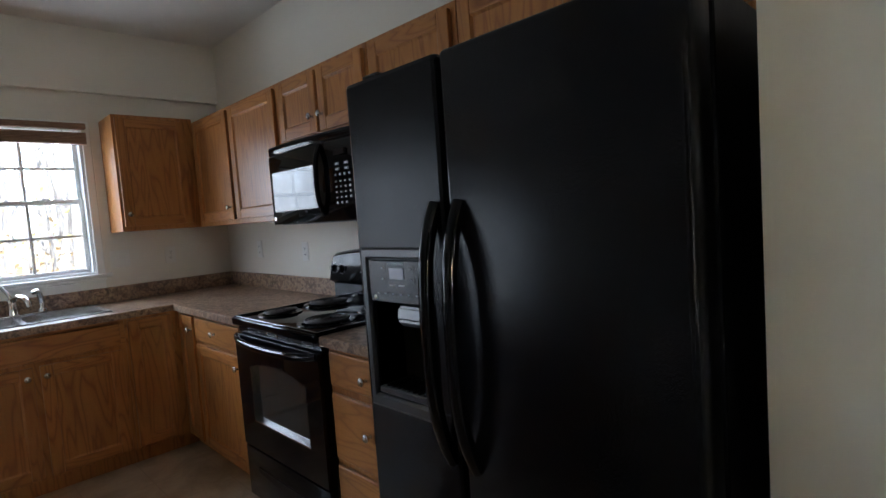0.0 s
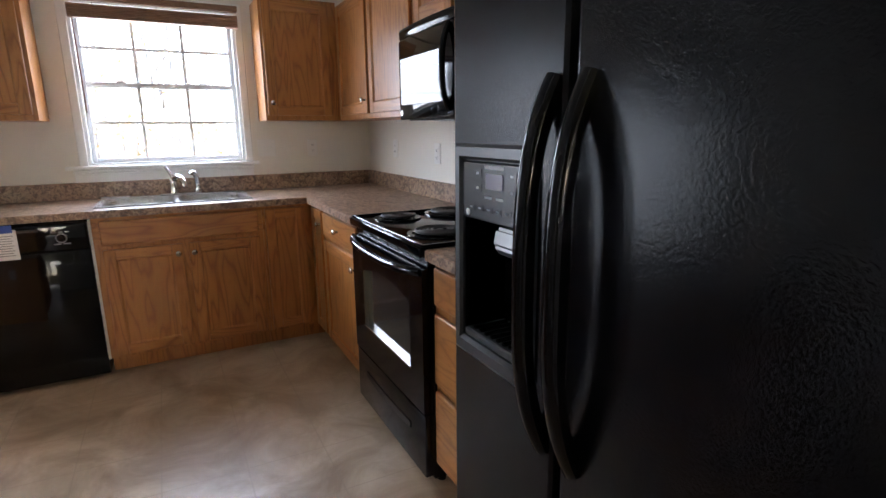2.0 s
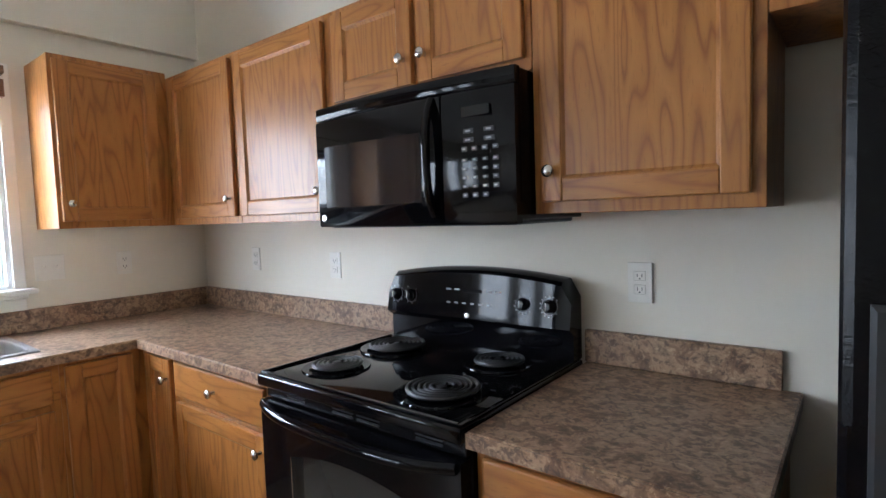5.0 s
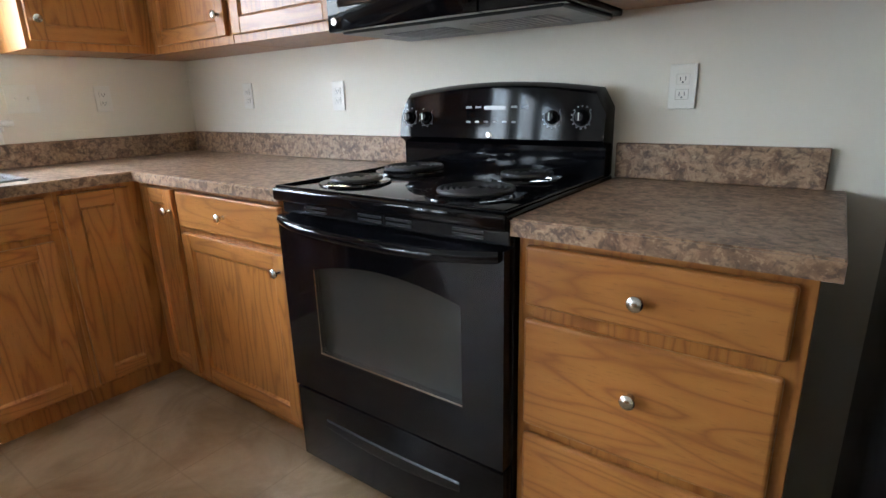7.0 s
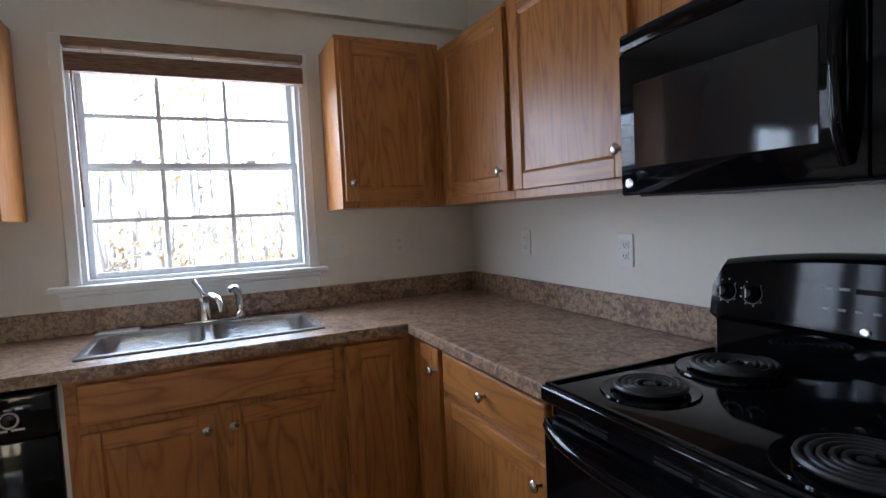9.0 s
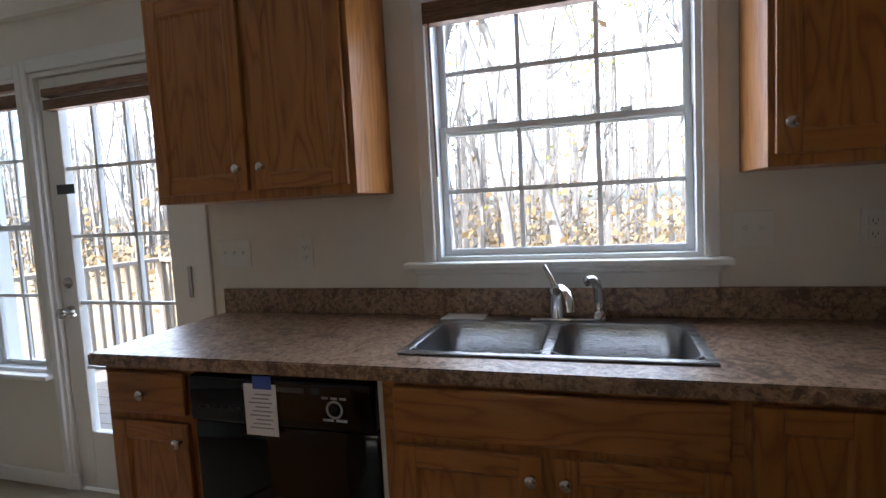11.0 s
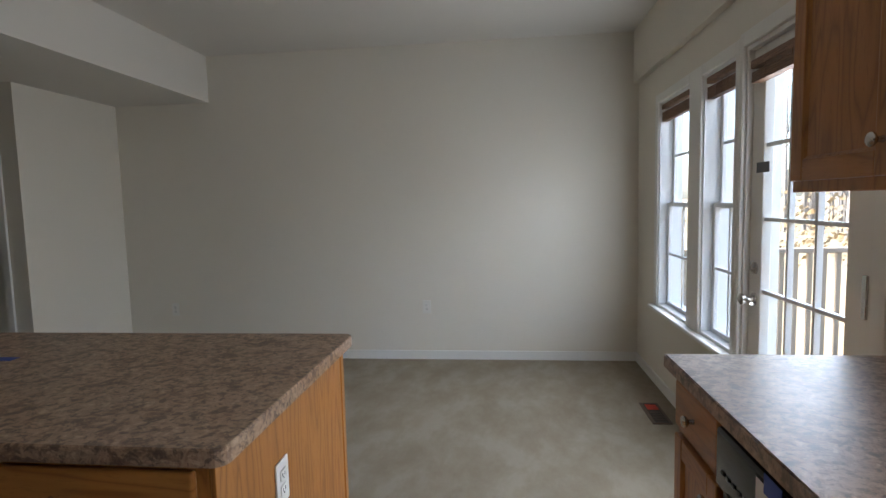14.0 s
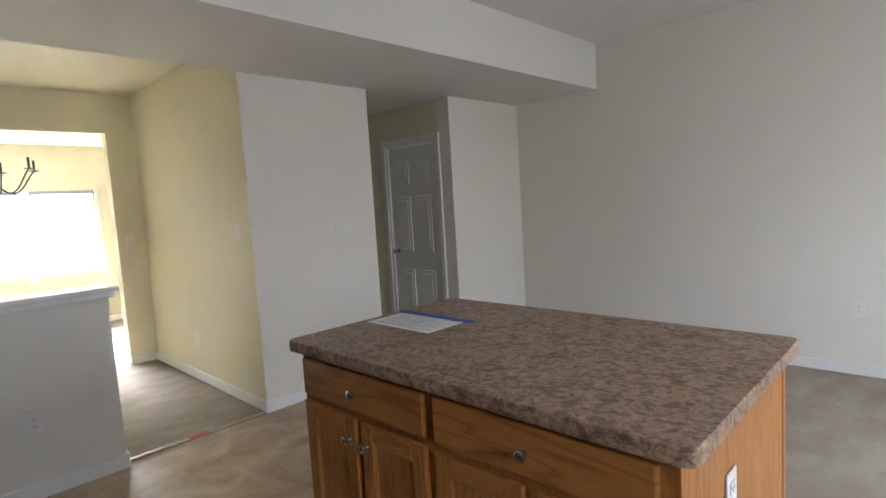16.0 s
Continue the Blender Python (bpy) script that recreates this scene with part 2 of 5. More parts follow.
def tube(bm, pts, r, n=10, closed=False):
    """A round bar along pts."""
    pts = [Vector(p) for p in pts]
    rings, last = [], None
    k = len(pts)
    for i, p in enumerate(pts):
        if closed:
            d = pts[(i + 1) % k] - pts[i - 1]
        else:
            d = pts[min(i + 1, k - 1)] - pts[max(i - 1, 0)]
        d.normalize()
        if last is None:
            side = d.cross(Vector((0, 0, 1)) if abs(d.z) < 0.9 else Vector((1, 0, 0))).normalized()
        else:
            side = (last - d * last.dot(d)).normalized()
        last = side
        up = d.cross(side)
        rings.append([bm.verts.new(p + (side * math.cos(a) + up * math.sin(a)) * r) for a in (2 * math.pi * j / n for j in range(n))])
    for i in range(k if closed else k - 1):
        a, b = rings[i], rings[(i + 1) % k]
        for j in range(n):
            bm.faces.new((a[j], a[(j + 1) % n], b[(j + 1) % n], b[j]))
    if not closed:
        bm.faces.new(rings[0][::-1])
        bm.faces.new(rings[-1])
    return bm


def lathe(bm, profile, centre, n=24, axis=(0, 0, 1)):
    """A turned shape from (radius, height) pairs about axis."""
    q = Vector((0, 0, 1)).rotation_difference(Vector(axis)).to_matrix()
    rings = []
    for r, h in profile:
        rings.append([bm.verts.new(Vector(centre) + q @ Vector((r * math.cos(2 * math.pi * j / n), r * math.sin(2 * math.pi * j / n), h))) for j in range(n)])
    for a, b in zip(rings, rings[1:]):
        for j in range(n):
            bm.faces.new((a[j], a[(j + 1) % n], b[(j + 1) % n], b[j]))
    bm.faces.new(rings[0][::-1])
    bm.faces.new(rings[-1])
    return bm


def part(name, bm, material, parent=None, label="", smooth=False):
    """One mesh object out of a bmesh in world places, set under parent."""
    bmesh.ops.recalc_face_normals(bm, faces=bm.faces)
    lo = Vector([min(v.co[k] for v in bm.verts) for k in range(3)])
    hi = Vector([max(v.co[k] for v in bm.verts) for k in range(3)])
    base = Vector(((lo.x + hi.x) / 2, (lo.y + hi.y) / 2, lo.z))
    bmesh.ops.translate(bm, vec=-base, verts=bm.verts)
    me = bpy.data.meshes.new(name)
    bm.to_mesh(me)
    bm.free()
    me.materials.append(material)
    for f in me.polygons:
        f.use_smooth = smooth
    if smooth:
        me.set_sharp_from_angle(angle=radians(40))
    ob = new(name, me)
    SEAT[ob] = base
    ob.location = base - (SEAT[parent] if parent else Vector())
    ob.parent = parent
    if label:
        ob["label"] = label
    return ob


def thing(name, at, label, category, group=""):
    ob = new(name)
    SEAT[ob] = Vector(at)
    ob.location = at
    ob.empty_display_size = 0.1
    return tagged(ob, label, category, group)


def setting(name, bm, material, label="", category=""):
    return tagged(part(name, bm, material, None), label, category, kind="structure")


class Side:
    """A run along a wall: u along it, d out from it, z up."""

    def __init__(self, put, along):
        self.put, self.along = put, along

    def box(self, u0, u1, d0, d1, z0, z1, bevel=0.0, seg=1):
        return self.move(box(u0, u1, d0, d1, z0, z1, bevel, seg))

    def move(self, bm):
        for v in bm.verts:
            v.co = self.put(*v.co)
        return bm

    def at(self, u, d, z):
        return Vector(self.put(u, d, z))


NORTH = Side(lambda u, d, z: Vector((u, -d, z)), OAK_X)
EAST = Side(lambda u, d, z: Vector((-d, u, z)), OAK_Y)


def knob(side, u, d, z, parent):
    bm = bmesh.new()
    a = side.at(u, d, z)
    way = side.at(u, d + 1, z) - a
    lathe(bm, [(0.008, 0), (0.007, 0.004), (0.0055, 0.012), (0.012, 0.017), (0.0155, 0.021), (0.0155, 0.025), (0.012, 0.029), (0.004, 0.031)], a, 20, way)
    part("knob", bm, NICKEL, parent, "satin nickel round knob", True)


def panel_door(side, u0, u1, z0, z1, d, parent, knob_at=None, frame_w=0.056):
    """A framed oak door: a sunk panel with two stiles, two rails and a knob."""
    w = min(frame_w, (u1 - u0) * 0.28)
    pan = box(u0 + w - 0.002, u1 - w + 0.002, d + 0.001, d + 0.0095, z0 + w - 0.002, z1 - w + 0.002)
    face = max(pan.faces, key=lambda f: f.calc_center_median().y)
    bmesh.ops.inset_region(pan, faces=[face], thickness=0.004)
    bmesh.ops.inset_region(pan, faces=[face], thickness=0.010, depth=0.0)
    for v in pan.verts:
        if v.co.y > d + 0.009 and (abs(v.co.x - u0 - w + 0.002) < 0.0045 or abs(v.co.x - u1 + w - 0.002) < 0.0045 or abs(v.co.z - z0 - w + 0.002) < 0.0045 or abs(v.co.z - z1 + w - 0.002) < 0.0045):
            v.co.y += 0.006
    door = part("door", side.move(pan), OAK_V, parent)
    for a, b in ((u0, u0 + w), (u1 - w, u1)):
        part("stile", side.box(a, b, d, d + 0.019, z0, z1, 0.0038, 2), OAK_V, door)
    for a, b in ((z0, z0 + w), (z1 - w, z1)):
        part("rail", side.box(u0 + w, u1 - w, d, d + 0.0184, a, b, 0.003, 2), side.along, door)
    if knob_at:
        knob(side, knob_at[0], d + 0.019, knob_at[1], door)
    return door


def drawer_front(side, u0, u1, z0, z1, d, parent, with_knob=True, name="drawer_front"):
    f = part(name, side.box(u0, u1, d, d + 0.019, z0, z1, 0.008, 3), side.along, parent)
    if with_knob:
        knob(side, (u0 + u1) / 2, d + 0.019, (z0 + z1) / 2, f)
    return f


def carcass(side, u0, u1, depth, z0, z1, parent, toe=0.0):
    body = bmesh.new()
    slab(body, u0, u1, 0.002, depth, z0 + toe, z1, 0.0015)
    if toe:
        slab(body, u0, u1, 0.002, depth - 0.07, z0, z0 + toe)
    return part("body", side.move(body), OAK_V, parent)


def walled(u0, u1, z0, z1, holes, make):
    """A wall as one mesh, with openings through it. holes: (u0, u1, z0, z1), in order along it."""
    bm = bmesh.new()
    u = u0
    for a, b, lo, hi in holes:
        make(bm, u, a, z0, z1)
        if lo > z0:
            make(bm, a, b, z0, lo)
        if hi < z1:
            make(bm, a, b, hi, z1)
        u = b
    make(bm, u, u1, z0, z1)
    return bm


# ---------------------------------------------------------------- the shell
H, LOW, LEFT = 2.69, 2.295, -5.65
KWIN = (-1.78, -0.888, 1.112, 2.05)
PDOOR = (-3.745, -2.860, 0.0, 2.03)
WIN1 = (-5.06, -4.44, 0.595, 2.02)
WIN2 = (-4.25, -3.828, 0.595, 2.02)
HDOOR = (-5.45, -4.74, 0.0, 1.94)


def along_x(y0, y1):
    return lambda bm, a, b, lo, hi: slab(bm, a, b, y0, y1, lo, hi)


def along_y(x0, x1):
    return lambda bm, a, b, lo, hi: slab(bm, x0, x1, a, b, lo, hi)


setting("wall_north", walled(LEFT - 0.15, 0.15, -0.1, 2.9, [WIN1, WIN2, PDOOR, KWIN], along_x(0, 0.15)), WALL, "beige painted window wall of the kitchen", "wall")
setting("wall_north_band", box(LEFT, 0.0, -0.045, 0, 2.28, H), WALL, "beige painted shallow soffit above the windows", "wall")
setting("wall_east", box(0, 0.15, -3.815, 0, -0.1, 2.9), WALL, "beige painted wall behind the range", "wall")
setting("wall_wing", box(-0.75, 0.15, -6.9, -3.815, -0.1, 2.9), WALL, "beige painted wall beside the refrigerator", "wall")
setting("wall_west", box(LEFT - 0.15, LEFT, -4.70, 0, -0.1, 2.9), WALL, "plain beige living room wall", "wall")
setting("wall_closet", box(LEFT, -4.63, -4.70, -4.55, -0.1, 2.9), WALL, "beige painted closet wall", "wall")
setting("wall_passage", walled(-6.0, -4.70, -0.1, 2.9, [HDOOR], along_y(-4.78, -4.63)), WALL_SUN_TINT, "wall with a white door, tinted yellow for warm sunlight", "wall")
setting("wall_passage_end", box(-4.78, -2.93, -6.15, -6.0, -0.1, 2.9), WALL_SUN_TINT, "passage wall tinted yellow for warm sunlight", "wall")
setting("wall_switch", box(-3.83, -2.78, -4.81, -4.69, -0.1, 2.9), WALL, "beige painted wall with switches", "wall")
setting("wall_hall", box(-2.93, -2.784, -6.9, -4.81, -0.1, 2.9), WALL_SUN_TINT, "hall wall tinted yellow for warm sunlight", "wall")
setting("wall_hall_corner", box(-2.784, -2.777, -4.81, -4.694, 0, LOW), WALL_SUN_TINT, "wall end tinted yellow for warm sunlight", "wall")
setting("wall_opening", walled(-3.03, -0.75, -0.1, 2.9, [(-2.545, -1.0, -0.1, 2.175)], along_x(-7.02, -6.9)), WALL_SUN_TINT, "wall with a cased opening, tinted yellow for warm sunlight", "wall")
DW1, DW2 = (-3.01, -2.31, 0.72, 1.79), (-2.20, -1.50, 0.72, 1.79)
setting("wall_dining_window", walled(-4.3, 0.3, -0.1, 2.6, [DW1, DW2], along_x(-9.75, -9.6)), WALL_SUN_TINT, "dining room window wall tinted yellow for warm sunlight", "wall")
setting("wall_dining_west", box(-4.45, -4.3, -9.75, -6.9, -0.1, 2.6), WALL_SUN_TINT, "dining room wall tinted yellow for warm sunlight", "wall")
setting("wall_dining_east", box(0.3, 0.45, -9.75, -6.9, -0.1, 2.6), WALL_SUN_TINT, "dining room wall tinted yellow for warm sunlight", "wall")
setting("wall_dining_back", box(-4.3, -3.03, -7.02, -6.9, -0.1, 2.6), WALL_SUN_TINT, "dining room wall tinted yellow for warm sunlight", "wall")
setting("wall_dining_back_east", box(-0.75, 0.3, -7.02, -6.9, -0.1, 2.6), WALL_SUN_TINT, "dining room wall tinted yellow for warm sunlight", "wall")

setting("ceiling", box(LEFT, 0, -3.66, 0, H, 2.9), CEIL, "flat painted ceiling", "ceiling")
setting("ceiling_lowered", box(LEFT, -0.75, -4.69, -3.66, LOW, 2.9), CEIL, "lowered painted ceiling over the walkway", "ceiling")
setting("ceiling_alcove", box(-0.75, 0, -3.815, -3.66, LOW, 2.9), CEIL, "lowered painted ceiling", "ceiling")
setting("ceiling_passage", box(-4.63, -2.93, -6.0, -4.81, LOW, 2.9), CEIL, "lowered painted ceiling of the passage", "ceiling")
setting("ceiling_passage_mouth", box(-4.63, -3.83, -4.81, -4.69, LOW, 2.9), CEIL, "lowered painted ceiling of the passage", "ceiling")
setting("ceiling_hall", box(-2.78, -0.75, -6.9, -4.69, 2.53, 2.9), WALL_SUN_TINT, "painted hall ceiling", "ceiling")
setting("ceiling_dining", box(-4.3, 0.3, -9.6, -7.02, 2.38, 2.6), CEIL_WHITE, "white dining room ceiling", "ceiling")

EDGE = -3.06
setting("floor_kitchen", box(EDGE, 0, -4.69, 0, -0.1, 0), VINYL, "mottled tan sheet vinyl floor", "floor")
setting("floor_carpet", box(LEFT, EDGE, -4.70, 0, -0.1, 0.008), CARPET, "worn beige carpet", "floor")
setting("floor_passage", box(-4.63, -2.93, -6.0, -4.69, -0.1, 0.0065), CARPET, "worn beige carpet", "floor")
setting("floor_hall", box(-2.784, -0.75, -7.02, -4.69, -0.1, 0.008), CARPET, "worn beige carpet", "floor")
setting("floor_dining", box(-4.3, 0.3, -9.6, -7.02, -0.1, 0.008), CARPET, "beige carpet in bright sun", "floor")
setting("floor_strip", box(-2.763, -1.91, -4.705, -4.675, 0, 0.014, 0.004), NICKEL, "thin metal carpet strip", "trim")
setting("floor_strip_living", box(EDGE - 0.015, EDGE + 0.015, -4.676, 0, 0, 0.013, 0.004), NICKEL, "thin metal carpet strip", "trim")


def baseboard(name, x0, x1, y0, y1, h=0.085):
    bm = box(x0, x1, y0, y1, 0, h, 0.004, 1)
    setting(name, bm, TRIM, "white painted baseboard", "baseboard")


baseboard("baseboard_west", LEFT, LEFT + 0.014, -4.536, 0)
baseboard("baseboard_north", LEFT + 0.014, -3.70, -0.014, 0)
baseboard("baseboard_closet", LEFT + 0.014, -4.63, -4.55, -4.536)
baseboard("baseboard_door_side", -4.63, -4.616, -4.68, -4.55)
baseboard("baseboard_switch", -3.83, -2.763, -4.69, -4.676)
baseboard("baseboard_hall", -2.777, -2.763, -6.9, -4.69)
baseboard("baseboard_opening", -2.763, -2.545, -6.9, -6.886)
baseboard("baseboard_half_wall", -1.909, -0.75, -4.625, -4.611)
baseboard("baseboard_half_end", -1.909, -1.895, -4.745, -4.625)
baseboard("baseboard_wing", -0.764, -0.75, -4.611, -3.815)
baseboard("baseboard_dining", -4.3, 0.3, -9.6, -9.586)

setting("wall_half", box(-1.895, -0.75, -4.745, -4.625, 0, 0.985), WALL, "beige half wall beside the hall", "wall")
cap = box(-1.945, -0.75, -4.805, -4.565, 1.003, 1.028, 0.006, 2)
slab(cap, -1.922, -0.75, -4.78, -4.59, 0.968, 1.003, 0.008, 2)
setting("trim_half_wall_cap", cap, TRIM, "white moulded cap on the half wall", "trim")


# ---------------------------------------------------------------- windows and doors
def double_hung(name, hole, cols, label, y=0.06, sill=True, casing=0.0, rows=2):
    """A white window with two sashes and grilles in a hole of the north wall."""
    x0, x1, z0, z1 = hole
    win = tagged(thing(name, ((x0 + x1) / 2, y, z0), label, "window"), kind="structure")
    bm = bmesh.new()
    j = 0.016
    slab(bm, x0, x0 + j, -0.004, 0.15, z0, z1)
    slab(bm, x1 - j, x1, -0.004, 0.15, z0, z1)
    slab(bm, x0 + j, x1 - j, -0.004, 0.15, z1 - j, z1)
    slab(bm, x0 + j, x1 - j, -0.004, 0.15, z0, z0 + j)
    part("window_frame", bm, VINYL_WHITE, win)
    mid = (z0 + z1) / 2 + 0.005
    for nm, lo, hi, d in (("upper_sash", mid - 0.012, z1 - j, y + 0.022), ("lower_sash", z0 + j, mid + 0.018, y - 0.010)):
        s = 0.024
        bm = bmesh.new()
        slab(bm, x0 + j, x0 + j + s, d, d + 0.028, lo, hi, 0.003)
        slab(bm, x1 - j - s, x1 - j, d, d + 0.028, lo, hi, 0.003)
        slab(bm, x0 + j + s, x1 - j - s, d, d + 0.028, lo, lo + s, 0.003)
        slab(bm, x0 + j + s, x1 - j - s, d, d + 0.028, hi - s, hi, 0.003)
        sash = part(nm, bm, VINYL_WHITE, win)
        a0, a1, b0, b1 = x0 + j + s, x1 - j - s, lo + s, hi - s
        for k in range(1, cols):
            u = a0 + (a1 - a0) * k / cols
            part("muntin", box(u - 0.008, u + 0.008, d + 0.008, d + 0.020, b0, b1), VINYL_WHITE, sash)
        for k in range(1, rows):
            u = b0 + (b1 - b0) * k / rows
            part("muntin", box(a0, a1, d + 0.007, d + 0.021, u - 0.008, u + 0.008), VINYL_WHITE, sash)
        g = part("pane", box(a0 - 0.003, a1 + 0.003, d + 0.012, d + 0.016, b0 - 0.003, b1 + 0.003), GLASS, sash)
        g.visible_shadow = False
        if nm == "lower_sash":
            for u in (a0 + (a1 - a0) * 0.22, a0 + (a1 - a0) * 0.78):
                part("sash_lock", box(u - 0.02, u + 0.02, d - 0.012, d + 0.01, hi, hi + 0.012, 0.003), VINYL_WHITE, sash)
    return win


def blind(x0, x1, z0, z1, y0=-0.05, y1=-0.008, label="raised brown woven wood blind"):
    b = thing("blind", ((x0 + x1) / 2, (y0 + y1) / 2, z0), label, "blind", "wood blinds")
    part("headrail", box(x0, x1, y0, y1, z1 - 0.035, z1, 0.003), BLIND, b)
    stack = (z1 - 0.035 - z0) * 0.78
    n = max(4, int(stack / 0.009))
    for k in range(n):
        z = z0 + stack * k / n
        part("slat", box(x0 + 0.003, x1 - 0.003, y0 + 0.004, y1 - 0.002, z, z + 0.0075, 0.001), BLIND, b)
    for u in (x0 + 0.13, (x0 + x1) / 2, x1 - 0.13):
        part("cord", rod(bmesh.new(), (u, y0 + 0.002, z0 - 0.004), (u, y0 + 0.002, z1 - 0.03), 0.0016, n=6), BLIND, b)
    return b


double_hung("window_1", KWIN, 3, "white double hung kitchen window above the sink")
x0, x1, z0, z1 = KWIN
cas = bmesh.new()
slab(cas, x0 - 0.048, x0 - 0.002, -0.018, 0, z0, z1 + 0.048, 0.003)
slab(cas, x1 + 0.002, x1 + 0.048, -0.018, 0, z0, z1 + 0.048, 0.003)
slab(cas, x0 - 0.002, x1 + 0.002, -0.018, 0, z1, z1 + 0.048, 0.003)
setting("trim_kitchen_window", cas, TRIM, "white painted window casing", "trim")
st = bmesh.new()
slab(st, x0 - 0.118, x1 + 0.082, -0.06, -0.0005, z0 - 0.024, z0, 0.006, 2)
slab(st, x0 - 0.085, x1 + 0.05, -0.035, -0.0005, z0 - 0.045, z0 - 0.024, 0.006, 2)
slab(st, x0 - 0.08, x1 + 0.045, -0.016, -0.0005, z0 - 0.10, z0 - 0.045, 0.003)
setting("window_sill_kitchen", st, TRIM, "white moulded window stool", "window sill")
blind(x0 + 0.006, x1 + 0.02, 1.945, 2.075, -0.07, -0.02)
wand = thing("blind_wand", (x0 + 0.05, -0.06, 1.4), "thin clear blind wand hanging beside the window", "blind wand")
part("stick", rod(bmesh.new(), (x0 + 0.03, -0.062, 1.97), (x0 + 0.035, -0.062, 1.42), 0.004, n=8), BLIND, wand)

for nm, hole in (("window_2", WIN1), ("window_3", WIN2)):
    double_hung(nm, hole, 2, "white double hung living room window with grilles")
    blind(hole[0] + 0.012, hole[1] - 0.012, hole[3] - 0.13, hole[3] - 0.012, 0.004, 0.045)
cas = bmesh.new()
slab(cas, WIN1[0] - 0.06, WIN1[0] - 0.002, -0.018, 0, 0.595, 2.08, 0.003)
slab(cas, WIN1[1] + 0.002, WIN2[0] - 0.002, -0.018, 0, 0.595, 2.08, 0.003)
slab(cas, WIN2[1] + 0.002, WIN2[1] + 0.042, -0.018, 0, 0.595, 2.08, 0.003)
slab(cas, WIN1[0] - 0.002, WIN1[1] + 0.002, -0.018, 0, 2.022, 2.08, 0.003)
slab(cas, WIN2[0] - 0.002, WIN2[1] + 0.002, -0.018, 0, 2.022, 2.08, 0.003)
setting("trim_living_windows", cas, TRIM, "white painted window casing", "trim")
setting("window_sill_living", box(WIN1[0] - 0.085, WIN2[1] + 0.042, -0.055, -0.0005, 0.57, 0.594, 0.006, 2), TRIM, "white window stool under two windows", "window sill")

# glazed door to the deck
x0, x1, z0, z1 = PDOOR
pd = tagged(thing("door_1", ((x0 + x1) / 2, 0.06, 0), "white glazed patio door with grilles, closed", "door"), kind="structure")
bm = bmesh.new()
slab(bm, x0, x0 + 0.02, -0.003, 0.15, 0, z1)
slab(bm, x1 - 0.02, x1, -0.003, 0.15, 0, z1)
slab(bm, x0 + 0.02, x1 - 0.02, -0.003, 0.15, z1 - 0.02, z1)
part("door_frame", bm, TRIM, pd)
a0, a1, b0, b1 = x0 + 0.022, x1 - 0.022, 0.012, z1 - 0.022
g0, g1, h0, h1 = a0 + 0.105, a1 - 0.155, 0.30, b1 - 0.105
leaf = bmesh.new()
slab(leaf, a0, g0, 0.02, 0.064, b0, b1, 0.003)
slab(leaf, g1, a1, 0.02, 0.064, b0, b1, 0.003)
slab(leaf, g0, g1, 0.02, 0.064, b0, h0, 0.003)
slab(leaf, g0, g1, 0.02, 0.064, h1, b1, 0.003)
lf = part("leaf", leaf, DOOR_PAINT, pd)
for k in range(1, 3):
    u = g0 + (g1 - g0) * k / 3
    part("muntin", box(u - 0.008, u + 0.008, 0.03, 0.054, h0, h1), VINYL_WHITE, lf)
for k in range(1, 5):
    u = h0 + (h1 - h0) * k / 5
    part("muntin", box(g0, g1, 0.031, 0.053, u - 0.008, u + 0.008), VINYL_WHITE, lf)
pg = part("pane", box(g0 - 0.003, g1 + 0.003, 0.040, 0.045, h0 - 0.003, h1 + 0.003), GLASS, lf)
pg.visible_shadow = False
kx = a0 + 0.056
bm = lathe(bmesh.new(), [(0.03, 0), (0.03, 0.006), (0.012, 0.012), (0.012, 0.035), (0.024, 0.045), (0.026, 0.058), (0.016, 0.066)], (kx, 0.02, 0.90), 20, (0, -1, 0))
part("handle", bm, NICKEL, lf, "satin nickel door knob", True)
bm = tube(bmesh.new(), [(kx, -0.03, 0.90), (kx + 0.04, -0.032, 0.905), (kx + 0.085, -0.03, 0.895)], 0.008)
part("lever", bm, NICKEL, lf, "satin nickel lever", True)
part("deadbolt", lathe(bmesh.new(), [(0.028, 0), (0.028, 0.008), (0.018, 0.014), (0.010, 0.02)], (kx, 0.02, 1.04), 20, (0, -1, 0)), NICKEL, lf, "satin nickel deadbolt", True)
part("latch_plate", box(a1 - 0.065, a1 - 0.043, 0.012, 0.021, 0.97, 1.11, 0.002), NICKEL, lf, "narrow metal latch plate")
part("sticker", box(g0 - 0.055, g0 + 0.055, 0.0175, 0.0196, 1.465, 1.51), DARK_GREY, lf, "small dark sticker")
cas = bmesh.new()
slab(cas, x0 - 0.040, x0 - 0.002, -0.018, 0, 0, z1 + 0.065, 0.003)
slab(cas, x1 + 0.002, x1 + 0.065, -0.018, 0, 0, z1 + 0.065, 0.003)
slab(cas, x0 - 0.002, x1 + 0.002, -0.018, 0, z1 + 0.002, z1 + 0.065, 0.003)
setting("trim_patio_door", cas, TRIM, "white painted door casing", "trim")
blind(g0 - 0.03, g1 + 0.05, 1.85, 1.945, -0.03, 0.018)

# panelled hall door
y0, y1, _, z1 = HDOOR
hd = tagged(thing("door_2", (-4.660, (y0 + y1) / 2, 0), "white six panel hall door, closed", "door"), kind="structure")
leaf = box(-4.690, -4.655, y0 + 0.02, y1 - 0.02, 0.012, z1 - 0.02, 0.002)
lf = part("leaf", leaf, DOOR_PAINT, hd)
cw = (y1 - y0 - 0.04 - 0.30) / 2
